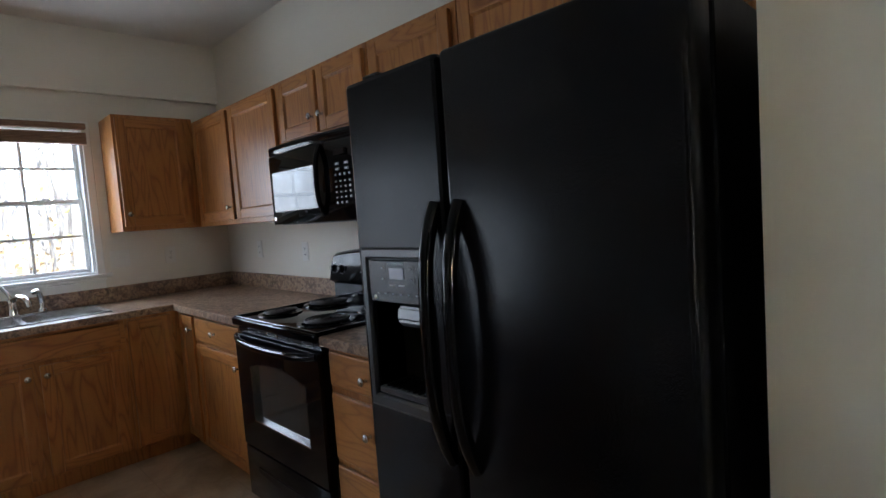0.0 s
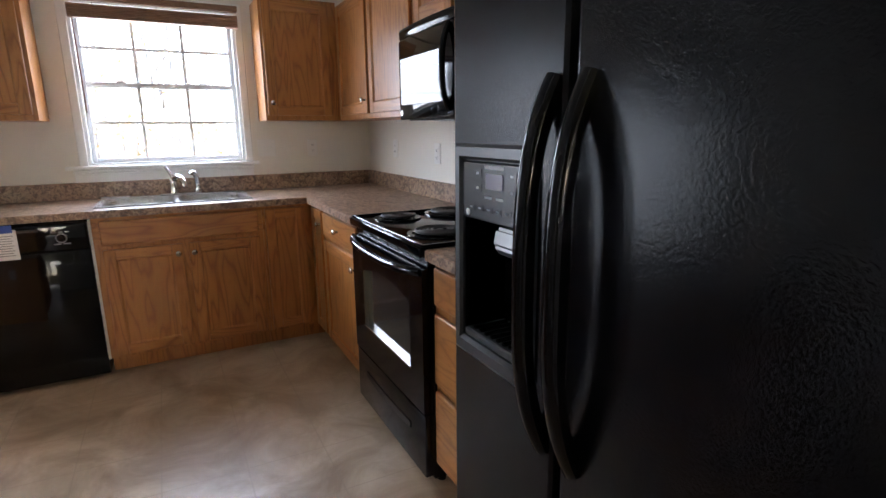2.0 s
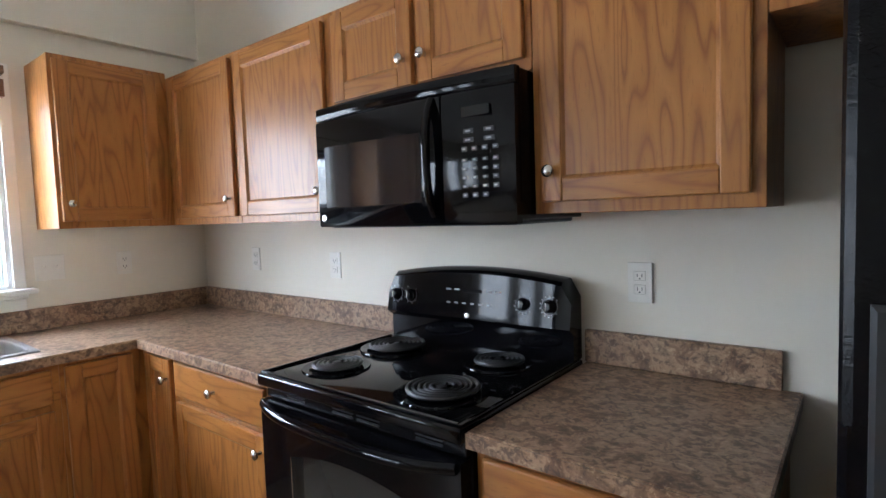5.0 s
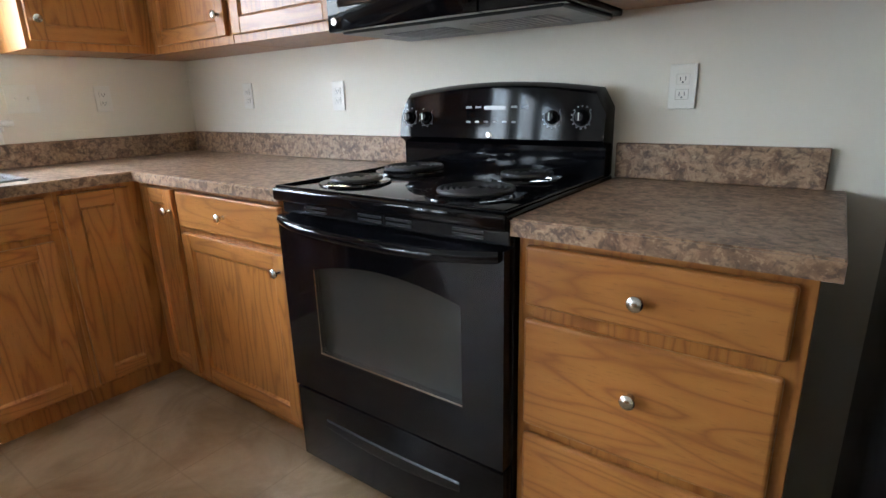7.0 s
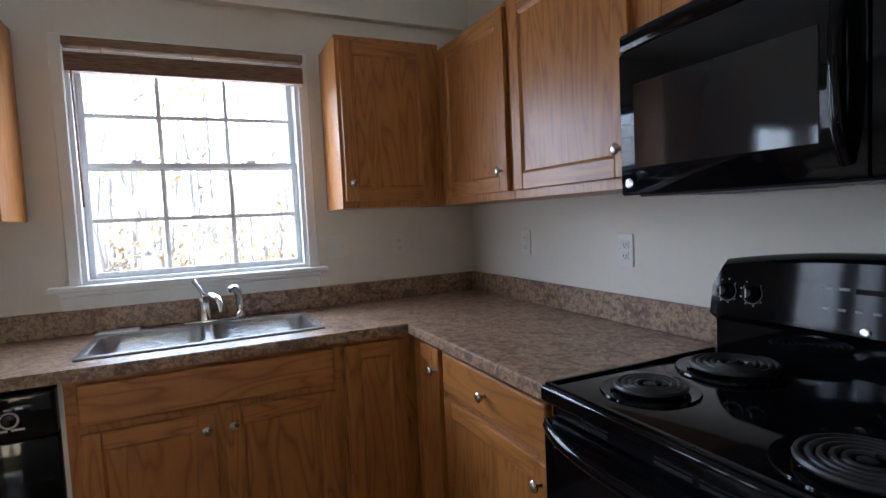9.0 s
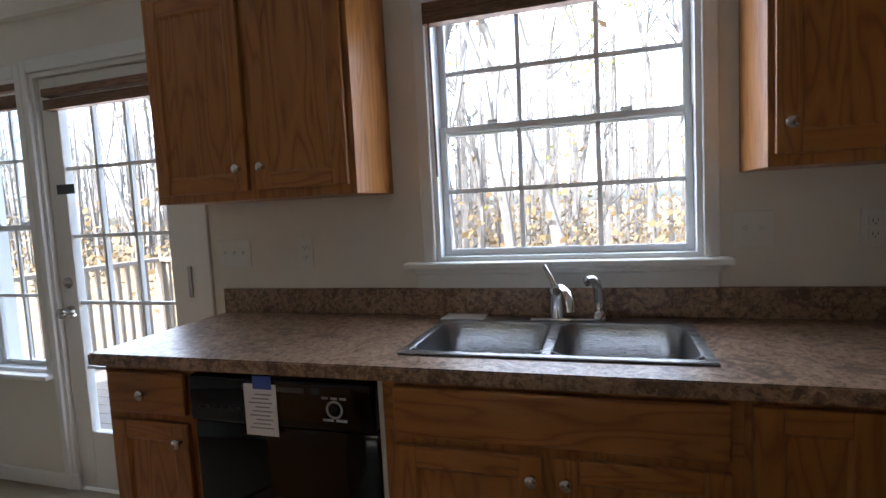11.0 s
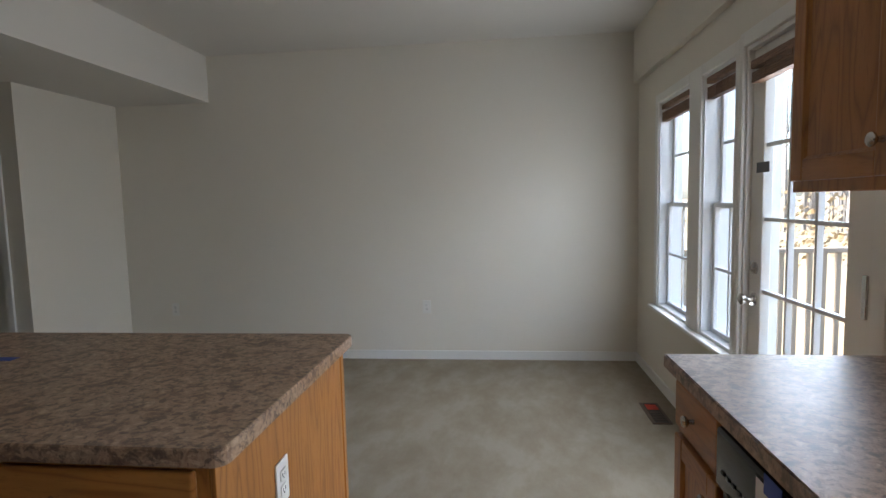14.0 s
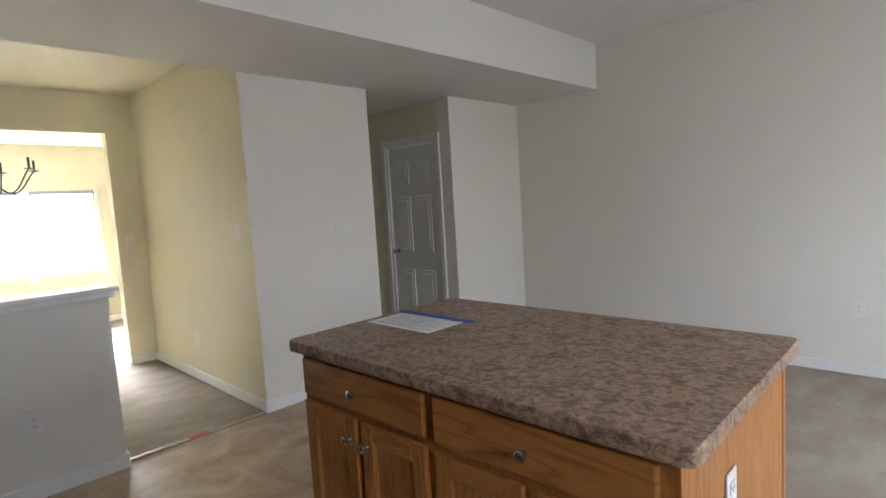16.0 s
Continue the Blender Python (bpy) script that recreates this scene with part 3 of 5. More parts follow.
for a in (y0 + 0.12, y1 - 0.12 - cw):
    for lo, hi in ((0.16, 0.72), (0.90, 1.44), (1.56, 1.78)):
        bm = box(-4.657, -4.645, a, a + cw, lo, hi, 0.006, 2)
        slab(bm, -4.649, -4.641, a + 0.035, a + cw - 0.035, lo + 0.035, hi - 0.035, 0.005, 2)
        part("panel", bm, DOOR_PAINT, lf)
bm = lathe(bmesh.new(), [(0.03, 0), (0.03, 0.006), (0.012, 0.012), (0.012, 0.035), (0.025, 0.045), (0.027, 0.058), (0.016, 0.066)], (-4.655, y0 + 0.075, 0.90), 20, (1, 0, 0))
part("knob", bm, NICKEL, lf, "satin nickel door knob", True)
for z in (0.25, 1.0, 1.72):
    part("hinge", rod(bmesh.new(), (-4.648, y1 - 0.018, z - 0.045), (-4.648, y1 - 0.018, z + 0.045), 0.008), NICKEL, lf, "satin nickel hinge")
bm = bmesh.new()
slab(bm, -4.780, -4.632, y0, y0 + 0.018, 0, z1)
slab(bm, -4.780, -4.632, y1 - 0.018, y1, 0, z1)
slab(bm, -4.780, -4.632, y0 + 0.018, y1 - 0.018, z1 - 0.018, z1)
part("door_frame", bm, TRIM, hd)
cas = bmesh.new()
slab(cas, -4.630, -4.612, y0 - 0.058, y0 - 0.002, 0, z1 + 0.058, 0.003)
slab(cas, -4.630, -4.612, y1 + 0.002, y1 + 0.058, 0, z1 + 0.058, 0.003)
slab(cas, -4.630, -4.612, y0 - 0.002, y1 + 0.002, z1 + 0.002, z1 + 0.058, 0.003)
setting("trim_hall_door", cas, TRIM, "white painted door casing", "trim")

# dining room windows, bright with low sun
for k, (a, b, lo, hi) in enumerate((DW1, DW2)):
    w = tagged(thing("window_%d" % (4 + k), ((a + b) / 2, -9.65, lo), "white sunlit dining room window", "window"), kind="structure")
    bm = bmesh.new()
    for q in ((a, a + 0.03, lo, hi), (b - 0.03, b, lo, hi), (a + 0.03, b - 0.03, lo, lo + 0.03), (a + 0.03, b - 0.03, hi - 0.03, hi)):
        slab(bm, q[0], q[1], -9.74, -9.597, q[2], q[3])
    part("window_frame", bm, VINYL_WHITE, w)
    pn = part("pane", box(a + 0.028, b - 0.028, -9.68, -9.676, lo + 0.028, hi - 0.028), GLASS, w)
    pn.visible_shadow = False
    part("blind_headrail", box(a + 0.005, b - 0.005, -9.596, -9.56, hi - 0.03, hi + 0.01, 0.003), GREY_PAINT, w)
cas = bmesh.new()
slab(cas, -3.07, -3.012, -9.6, -9.582, 0.66, 1.82, 0.003)
slab(cas, -2.308, -2.202, -9.6, -9.582, 0.66, 1.82, 0.003)
slab(cas, -1.498, -1.44, -9.6, -9.582, 0.66, 1.82, 0.003)
setting("trim_dining_windows", cas, TRIM, "white painted window casing", "trim")


# ---------------------------------------------------------------- base cabinets
TOP = 0.877
GAP = 0.004


def base_door_drawer(side, u0, u1, label, doors=1, knob_right=True, name="base_cabinet", false_front=False, inset=0.025):
    c = thing(name, side.at((u0 + u1) / 2, 0.3, 0), label, "cabinet", "base cabinets")
    if false_front:
        lower = bmesh.new()
        slab(lower, u0, u1, 0.002, 0.608, 0.10, 0.735)
        slab(lower, u0, u1, 0.002, 0.538, 0, 0.10)
        part("body", side.move(lower), OAK_V, c)
        part("front_rail", side.box(u0, u1, 0.588, 0.608, 0.735, TOP), side.along, c)
        part("side_panel", side.box(u0, u0 + 0.018, 0.002, 0.588, 0.735, TOP), OAK_V, c)
        part("side_panel", side.box(u1 - 0.018, u1, 0.002, 0.588, 0.735, TOP), OAK_V, c)
    else:
        carcass(side, u0, u1, 0.608, 0, TOP, c, 0.10)
    d = 0.6085
    zs = 0.715
    if false_front:
        drawer_front(side, u0 + inset, u1 - 0.025, zs + 0.012, TOP - 0.018, d, c, False, "false_front")
    else:
        drawer_front(side, u0 + 0.025, u1 - 0.025, zs + 0.012, TOP - 0.018, d, c)
    w = (u1 - u0 - 0.025 - inset - (0.03 if doors == 2 else 0)) / doors
    for k in range(doors):
        a = u0 + inset + k * (w + 0.03)
        right = knob_right if doors == 1 else k == 0
        panel_door(side, a, a + w, 0.115, zs - 0.012, d, c, ((a + w - 0.026) if right else (a + 0.026), zs - 0.064))
    return c


base_door_drawer(NORTH, -2.712, -2.367, "honey oak base cabinet with drawer at the counter end", 1, True)
base_door_drawer(NORTH, -1.754, -0.905, "honey oak sink base cabinet with two doors", 2, name="sink_cabinet", false_front=True, inset=0.034)
c = thing("corner_cabinet", (-0.4, -0.4, 0), "honey oak corner cabinet with two narrow doors", "cabinet", "base cabinets")
bm = bmesh.new()
slab(bm, -0.904, -0.002, -0.608, -0.002, 0.10, TOP)
slab(bm, -0.608, -0.002, -0.885, -0.608, 0.10, TOP)
slab(bm, -0.904, -0.002, -0.538, -0.002, 0, 0.10)
slab(bm, -0.538, -0.002, -0.885, -0.538, 0, 0.10)
part("body", bm, OAK_V, c)
panel_door(NORTH, -0.890, -0.655, 0.115, TOP - 0.018, 0.6085, c)
panel_door(EAST, -0.875, -0.655, 0.115, TOP - 0.018, 0.6085, c, (-0.85, 0.78))
base_door_drawer(EAST, -1.525, -0.885, "honey oak base cabinet with drawer beside the range", 1, False)
c = thing("drawer_cabinet", (-0.3, -2.575, 0), "honey oak three drawer base cabinet", "cabinet", "base cabinets")
carcass(EAST, -2.812, -2.290, 0.608, 0, TOP, c, 0.10)
for lo, hi, kz in ((0.725, 0.858, 0.785), (0.437, 0.695, 0.583), (0.125, 0.412, 0.305)):
    front_board = drawer_front(EAST, -2.788, -2.312, lo, hi, 0.6085, c, False)
    knob(EAST, -2.547, 0.6275, kz, front_board)

# ---------------------------------------------------------------- worktops
def cells(boxes, z0, z1):
    """One closed slab out of rectangles that share edges."""
    xs = sorted({v for q in boxes for v in q[:2]})
    ys = sorted({v for q in boxes for v in q[2:]})
    bm = bmesh.new()
    grid = {}
    faces = []
    for i in range(len(xs) - 1):
        for k in range(len(ys) - 1):
            cx, cy = (xs[i] + xs[i + 1]) / 2, (ys[k] + ys[k + 1]) / 2
            if any(q[0] < cx < q[1] and q[2] < cy < q[3] for q in boxes):
                vs = []
                for a, c in ((i, k), (i + 1, k), (i + 1, k + 1), (i, k + 1)):
                    if (a, c) not in grid:
                        grid[a, c] = bm.verts.new((xs[a], ys[c], z0))
                    vs.append(grid[a, c])
                faces.append(bm.faces.new(vs))
    up = bmesh.ops.extrude_face_region(bm, geom=faces)
    bmesh.ops.translate(bm, vec=(0, 0, z1 - z0), verts=[v for v in up["geom"] if isinstance(v, bmesh.types.BMVert)])
    rim = [e for e in bm.edges if all(abs(v.co.z - z1) < 1e-5 for v in e.verts) and any(abs(f.normal.z) < 0.5 for f in e.link_faces)]
    bmesh.ops.bevel(bm, geom=rim, offset=0.004, segments=2, affect="EDGES")
    return bm


def worktop(name, boxes, label, splashes, z=0.915):
    c = thing(name, (boxes[0][0], boxes[0][2], TOP), label, "worktop")
    part("top", cells(boxes, TOP + 0.001, z), LAMINATE, c)
    for s in splashes:
        part("backsplash", box(*s, 0.003, 1), LAMINATE, c)
    return c


SX0, SX1, SY0, SY1 = -1.740, -0.935, -0.535, -0.07
wt = worktop("worktop", [(-2.735, SX0 + 0.03, -0.645, -0.001), (SX1 - 0.03, -0.001, -0.645, -0.001), (SX0 + 0.03, SX1 - 0.03, -0.645, SY0 + 0.03), (SX0 + 0.03, SX1 - 0.03, SY1 - 0.03, -0.001), (-0.645, -0.001, -1.527, -0.645)], "brown mottled laminate corner worktop", [(-2.735, -0.021, -0.021, -0.0015, 0.9155, 1.015), (-0.021, -0.0015, -1.527, -0.0015, 0.9155, 1.0155)])
worktop("worktop", [(-0.645, -0.001, -2.838, -2.287)], "brown mottled laminate worktop between range and refrigerator", [(-0.021, -0.0015, -2.797, -2.287, 0.9155, 1.015)])


def ring(bm, x0, x1, y0, y1, z, r, n=5):
    vs = []
    for cx, cy, a0 in ((x1 - r, y1 - r, 0), (x0 + r, y1 - r, 90), (x0 + r, y0 + r, 180), (x1 - r, y0 + r, 270)):
        for k in range(n + 1):
            a = radians(a0 + 90 * k / n)
            vs.append(bm.verts.new((cx + r * math.cos(a), cy + r * math.sin(a), z)))
    return vs


def loft(bm, rings, close=True):
    for a, b in zip(rings, rings[1:]):
        n = len(a)
        for j in range(n):
            bm.faces.new((a[j], a[(j + 1) % n], b[(j + 1) % n], b[j]))
    if close:
        bm.faces.new(rings[-1])


sink = thing("sink", ((SX0 + SX1) / 2, (SY0 + SY1) / 2, 0.915), "brushed stainless steel double bowl sink", "sink")
rim = bmesh.new()
xm = (SX0 + SX1) / 2
bx = ((SX0 + 0.03, xm - 0.014), (xm + 0.014, SX1 - 0.03))
by = (SY0 + 0.03, SY1 - 0.085)
slab(rim, SX0, SX1, SY0, by[0], 0.9155, 0.9225, 0.003)
slab(rim, SX0, SX1, by[1], SY1, 0.9155, 0.9225, 0.003)
slab(rim, SX0, bx[0][0], by[0], by[1], 0.9155, 0.9225, 0.003)
slab(rim, bx[0][1], bx[1][0], by[0], by[1], 0.9155, 0.9225, 0.003)
slab(rim, bx[1][1], SX1, by[0], by[1], 0.9155, 0.9225, 0.003)
part("rim", rim, STEEL, sink)
for a, b in bx:
    bm = bmesh.new()
    loft(bm, [ring(bm, a - 0.006, b + 0.006, by[0] - 0.006, by[1] + 0.006, 0.9232, 0.05), ring(bm, a, b, by[0], by[1], 0.921, 0.055), ring(bm, a + 0.006, b - 0.006, by[0] + 0.006, by[1] - 0.006, 0.90, 0.06), ring(bm, a + 0.016, b - 0.016, by[0] + 0.016, by[1] - 0.016, 0.78, 0.06), ring(bm, a + 0.05, b - 0.05, by[0] + 0.05, by[1] - 0.05, 0.752, 0.05), ring(bm, (a + b) / 2 - 0.045, (a + b) / 2 + 0.045, -0.36, -0.27, 0.748, 0.044)])
    bowl = part("bowl", bm, STEEL, sink, "", True)
    part("drain", lathe(bmesh.new(), [(0.043, 0), (0.043, 0.004), (0.03, 0.005), (0.028, 0.002)], ((a + b) / 2, -0.315, 0.749), 20), CHROME, bowl, "round chrome drain", True)
fx = xm + 0.03
fy = SY1 - 0.04
fa = thing("faucet", (fx, fy, 0.9225), "chrome single lever kitchen faucet on the sink", "faucet")
bm = bmesh.new()
slab(bm, fx - 0.12, fx + 0.12, fy - 0.026, fy + 0.026, 0.9228, 0.934, 0.005, 2)
part("base_plate", bm, CHROME, fa, "", True)
bm = lathe(bmesh.new(), [(0.026, 0), (0.024, 0.02), (0.022, 0.07), (0.024, 0.085), (0.018, 0.10)], (fx - 0.035, fy, 0.934), 20)
part("column", bm, CHROME, fa, "", True)
bm = tube(bmesh.new(), [(fx - 0.035, fy, 1.0), (fx - 0.03, fy - 0.03, 1.035), (fx - 0.01, fy - 0.09, 1.045), (fx + 0.01, fy - 0.14, 1.035), (fx + 0.02, fy - 0.165, 1.01), (fx + 0.022, fy - 0.17, 0.985)], 0.013, 12)
part("spout", bm, CHROME, fa, "", True)
bm = tube(bmesh.new(), [(fx - 0.035, fy, 1.02), (fx - 0.05, fy + 0.008, 1.06), (fx - 0.075, fy + 0.02, 1.10)], 0.009, 10)
part("lever", bm, CHROME, fa, "", True)
sp = thing("side_sprayer", (fx + 0.10, fy, 0.9228), "chrome side sprayer beside the faucet", "sprayer")
bm = lathe(bmesh.new(), [(0.024, 0), (0.022, 0.012), (0.013, 0.02), (0.012, 0.055), (0.010, 0.058)], (fx + 0.10, fy - 0.006, 0.9342), 20)
grip = part("wand", bm, CHROME, sp, "", True)
bm = tube(bmesh.new(), [(fx + 0.10, fy - 0.006, 0.985), (fx + 0.099, fy - 0.008, 1.02), (fx + 0.093, fy - 0.014, 1.045), (fx + 0.080, fy - 0.026, 1.058), (fx + 0.064, fy - 0.040, 1.056)], 0.0165, 14)
part("spray_head", bm, CHROME, grip, "bent chrome spray head", True)
card = thing("paper_slip", (SX0 + 0.07, SY1 - 0.015, 0.923), "small white paper slip on the sink ledge", "paper")
part("sheet", box(SX0 + 0.0, SX0 + 0.15, SY1 - 0.055, SY1 + 0.035, 0.9235, 0.9245), PAPER, card)

# ---------------------------------------------------------------- wall cabinets
UB, UT = 1.372, 2.10
UE, VE = 1.370, 2.075


def upper(side, u0, u1, z0, z1, doors, label, depth=0.305, name="wall_cabinet"):
    """doors: (u0, u1, knob side) of each door."""
    c = thing(name, side.at((u0 + u1) / 2, depth / 2, z0), label, "cabinet", "wall cabinets")
    part("body", side.box(u0, u1, 0.002, depth, z0, z1, 0.0015), OAK_V, c)
    for a, b, k in doors:
        panel_door(side, a, b, z0 + 0.03, z1 - 0.022, depth + 0.0005, c, None if k is None else ((b - 0.03) if k > 0 else (a + 0.03), z0 + 0.105))
    return c


upper(NORTH, -2.742, -1.940, UB, UT, [(-2.722, -2.338, 1), (-2.302, -1.960, -1)], "honey oak wall cabinet with two doors")
upper(NORTH, -0.782, -0.305, UB, UT, [(-0.768, -0.36, -1)], "honey oak wall cabinet beside the window")
upper(EAST, -0.908, -0.003, UE, VE, [(-0.888, -0.36, -1)], "honey oak corner wall cabinet")
upper(EAST, -1.524, -0.910, UE, VE, [(-1.485, -0.928, -1)], "honey oak wall cabinet beside the microwave")
upper(EAST, -2.282, -1.526, 1.737, VE, [(-2.265, -1.915, 1), (-1.892, -1.54, -1)], "short honey oak wall cabinet above the microwave")
upper(EAST, -2.795, -2.284, UE, VE, [(-2.77, -2.31, 1)], "honey oak wall cabinet with bold grain")
upper(EAST, -3.775, -2.797, 1.745, VE, [(-3.755, -3.30, 1), (-3.28, -2.815, -1)], "short honey oak wall cabinet above the refrigerator")


# ---------------------------------------------------------------- appliances
def bars(side, u0, u1, d, z0, z1, rows, cols, parent, fill=0.6, name="marking", mat=None):
    """Unreadable marks as small plain bars."""
    bm = bmesh.new()
    for r in range(rows):
        for c in range(cols):
            a = u0 + (u1 - u0) * (c + 0.5 - fill / 2) / cols
            b = u0 + (u1 - u0) * (c + 0.5 + fill / 2) / cols
            e = z0 + (z1 - z0) * (r + 0.5 - fill / 2.4) / rows
            f = z0 + (z1 - z0) * (r + 0.5 + fill / 2.4) / rows
            slab(bm, a, b, d, d + 0.0012, e, f)
    return part(name, side.move(bm), mat or GREY_PAINT, parent)


# refrigerator
FY0, FY1, FS = -3.762, -2.924, -3.256
FF, FT = 0.885, 1.69
fr = thing("refrigerator", (-0.4, -3.31, 0), "black textured side by side refrigerator with dispenser", "refrigerator")
part("body", EAST.box(FY0, FY1, 0.03, 0.775, 0.03, FT, 0.006, 2), FRIDGE, fr)
part("grille", EAST.box(FY0 + 0.01, FY1 - 0.01, 0.75, 0.795, 0.02, 0.10, 0.003), SATIN_BLACK, fr)
part("right_door", EAST.box(FY0, FS - 0.004, 0.782, FF, 0.11, FT, 0.014, 3), FRIDGE, fr, "", True)
DY0, DY1, DZ0, DZ1 = -3.196, -2.948, 0.872, 1.278
RY0, RY1, RZ0, RZ1 = -3.173, -2.977, 0.912, 1.143
bm = bmesh.new()
slab(bm, FS + 0.004, FY1, 0.782, FF, RZ1, FT, 0.012, 2)
slab(bm, FS + 0.004, FY1, 0.782, FF, 0.11, RZ0, 0.012, 2)
slab(bm, FS + 0.004, RY0, 0.782, FF - 0.0005, RZ0 - 0.02, RZ1 + 0.02)
slab(bm, RY1, FY1, 0.782, FF - 0.0005, RZ0 - 0.02, RZ1 + 0.02, 0.008)
ld = part("freezer_door", EAST.move(bm), FRIDGE, fr)
bm = bmesh.new()
w = 0.024
levels = []
for grow_by, d in ((0.0, FF - 0.002), (0.0, FF + 0.006), (0.005, FF + 0.010), (w - 0.005, FF + 0.010), (w, FF + 0.004), (w, FF - 0.002)):
    lo_z, hi_z = DZ0 + grow_by * 1.4, DZ1 - grow_by * 1.15
    levels.append([bm.verts.new(p) for p in ((DY0 + grow_by, d, lo_z), (DY1 - grow_by, d, lo_z), (DY1 - grow_by, d, hi_z), (DY0 + grow_by, d, hi_z))])
for p, q in zip(levels, levels[1:] + levels[:1]):
    for j in range(4):
        i = (j + 1) % 4
        bm.faces.new((p[j], p[i], q[i], q[j]))
part("dispenser_frame", EAST.move(bm), DARK_GREY, ld, "dark grey dispenser frame")
part("control_panel", EAST.box(DY0 + w, DY1 - w, FF - 0.002, FF + 0.005, RZ1, DZ1 - 0.03, 0.003), SATIN_BLACK, ld, "black dispenser control panel")
part("display", EAST.box(-3.1060, -3.0540, FF + 0.005, FF + 0.0065, 1.2020, 1.2290), DISPLAY, ld, "dim violet display")
for a, b in ((-3.1490, -3.1170), (-3.0440, -3.0120)):
    bars(EAST, a, b, FF + 0.005, 1.1890, 1.2410, 2, 1, ld, 0.72, "button", SATIN_BLACK)
    bars(EAST, a, b, FF + 0.0062, 1.1890, 1.2410, 2, 1, ld, 0.2)
bars(EAST, -3.1640, -2.9920, FF + 0.005, 1.1570, 1.1750, 1, 6, ld, 0.72, "button", SATIN_BLACK)
bars(EAST, -3.1640, -2.9920, FF + 0.0062, 1.1600, 1.1720, 1, 6, ld, 0.26)
bars(EAST, -3.1140, -3.0440, FF + 0.005, 1.2350, 1.2440, 1, 1, ld, 0.8)
bars(EAST, -3.1140, -3.0440, FF + 0.005, 1.1830, 1.1910, 1, 2, ld, 0.6)
part("badge", lathe(bmesh.new(), [(0.0065, 0), (0.0065, 0.0015), (0.003, 0.002)], EAST.at(-2.9940, FF + 0.005, 1.1550), 16, (-1, 0, 0)), WHITE_PLASTIC, ld, "small round white badge")
bm = bmesh.new()
slab(bm, RY0 - 0.003, RY1 + 0.003, 0.782, 0.795, RZ0 - 0.003, RZ1 + 0.003)
slab(bm, RY0 - 0.003, RY0, 0.795, FF, RZ0, RZ1)
slab(bm, RY1, RY1 + 0.003, 0.795, FF, RZ0, RZ1)
slab(bm, RY0, RY1, 0.795, FF, RZ1, RZ1 + 0.003)
part("recess", EAST.move(bm), SATIN_BLACK, ld, "deep black dispenser recess")
part("drip_tray", EAST.box(RY0, RY1, 0.795, FF + 0.004, RZ0 - 0.004, RZ0 + 0.012, 0.003), DARK_GREY, ld)
bm = bmesh.new()
for k in range(9):
    a = RY0 + 0.012 + k * 0.0195
    slab(bm, a, a + 0.008, 0.805, FF - 0.005, RZ0 + 0.012, RZ0 + 0.017)
part("tray_grille", EAST.move(bm), SATIN_BLACK, ld)
bm = bmesh.new()
vs = []
for d, z in ((0.80, 1.13), (0.862, 1.13), (0.868, 1.095), (0.85, 1.075), (0.80, 1.09)):
    vs.append([bm.verts.new((a, d, z)) for a in (-3.1290, -3.0390)])
for k in range(5):
    a, b = vs[k], vs[(k + 1) % 5]
    bm.faces.new((a[0], a[1], b[1], b[0]))
bm.faces.new([v[0] for v in vs])
bm.faces.new([v[1] for v in vs])
bmesh.ops.bevel(bm, geom=bm.edges[:], offset=0.006, segments=2, affect="EDGES")
part("ice_chute", EAST.move(bm), CHUTE_GREY, ld, "shiny grey ice chute", True)


def fridge_handle(u, parent):
    bm = bmesh.new()
    pts = []
    for k in range(25):
        s = k / 24
        z = 0.795 + (1.372 - 0.795) * s
        bow = 1 - abs(2 * s - 1) ** 3.2
        pts.append(EAST.at(u, FF - 0.004 + 0.050 * bow, z))
    tube(bm, pts, 0.0165, 14)
    part("handle", bm, GLOSS_BLACK, parent, "glossy black curved handle", True)


fridge_handle(FS + 0.034, ld)
fridge_handle(FS - 0.038, [o for o in fr.children if o.name.startswith("right_door")][0])
for u in (FY0 + 0.06, FY1 - 0.06):
    part("hinge_cover", EAST.box(u - 0.03, u + 0.03, 0.72, 0.85, FT, FT + 0.02, 0.005, 2), SATIN_BLACK, fr)
    part("foot", rod(bmesh.new(), (-0.70, u, 0), (-0.70, u, 0.032), 0.02), SATIN_BLACK, fr)
    part("foot", rod(bmesh.new(), (-0.10, u, 0), (-0.10, u, 0.032), 0.02), SATIN_BLACK, fr)

# range
Y0, Y1 = -2.285, -1.529
YC = (Y0 + Y1) / 2
rg = thing("range", (-0.33, YC, 0), "black freestanding electric range with coil burners", "range")
part("body", EAST.box(Y0 + 0.004, Y1 - 0.004, 0.025, 0.615, 0.03, 0.885, 0.003), SATIN_BLACK, rg)
ct = part("cooktop", EAST.box(Y0, Y1, 0.025, 0.662, 0.886, 0.924, 0.009, 3), GLOSS_BLACK, rg, "glossy black cooktop", True)
lipb = bmesh.new()
slab(lipb, Y0 + 0.004, Y0 + 0.016, 0.09, 0.65, 0.9235, 0.929, 0.002)
slab(lipb, Y1 - 0.016, Y1 - 0.004, 0.09, 0.65, 0.9235, 0.929, 0.002)
slab(lipb, Y0 + 0.016, Y1 - 0.016, 0.638, 0.65, 0.9235, 0.929, 0.002)
part("raised_edge", EAST.move(lipb), GLOSS_BLACK, ct)


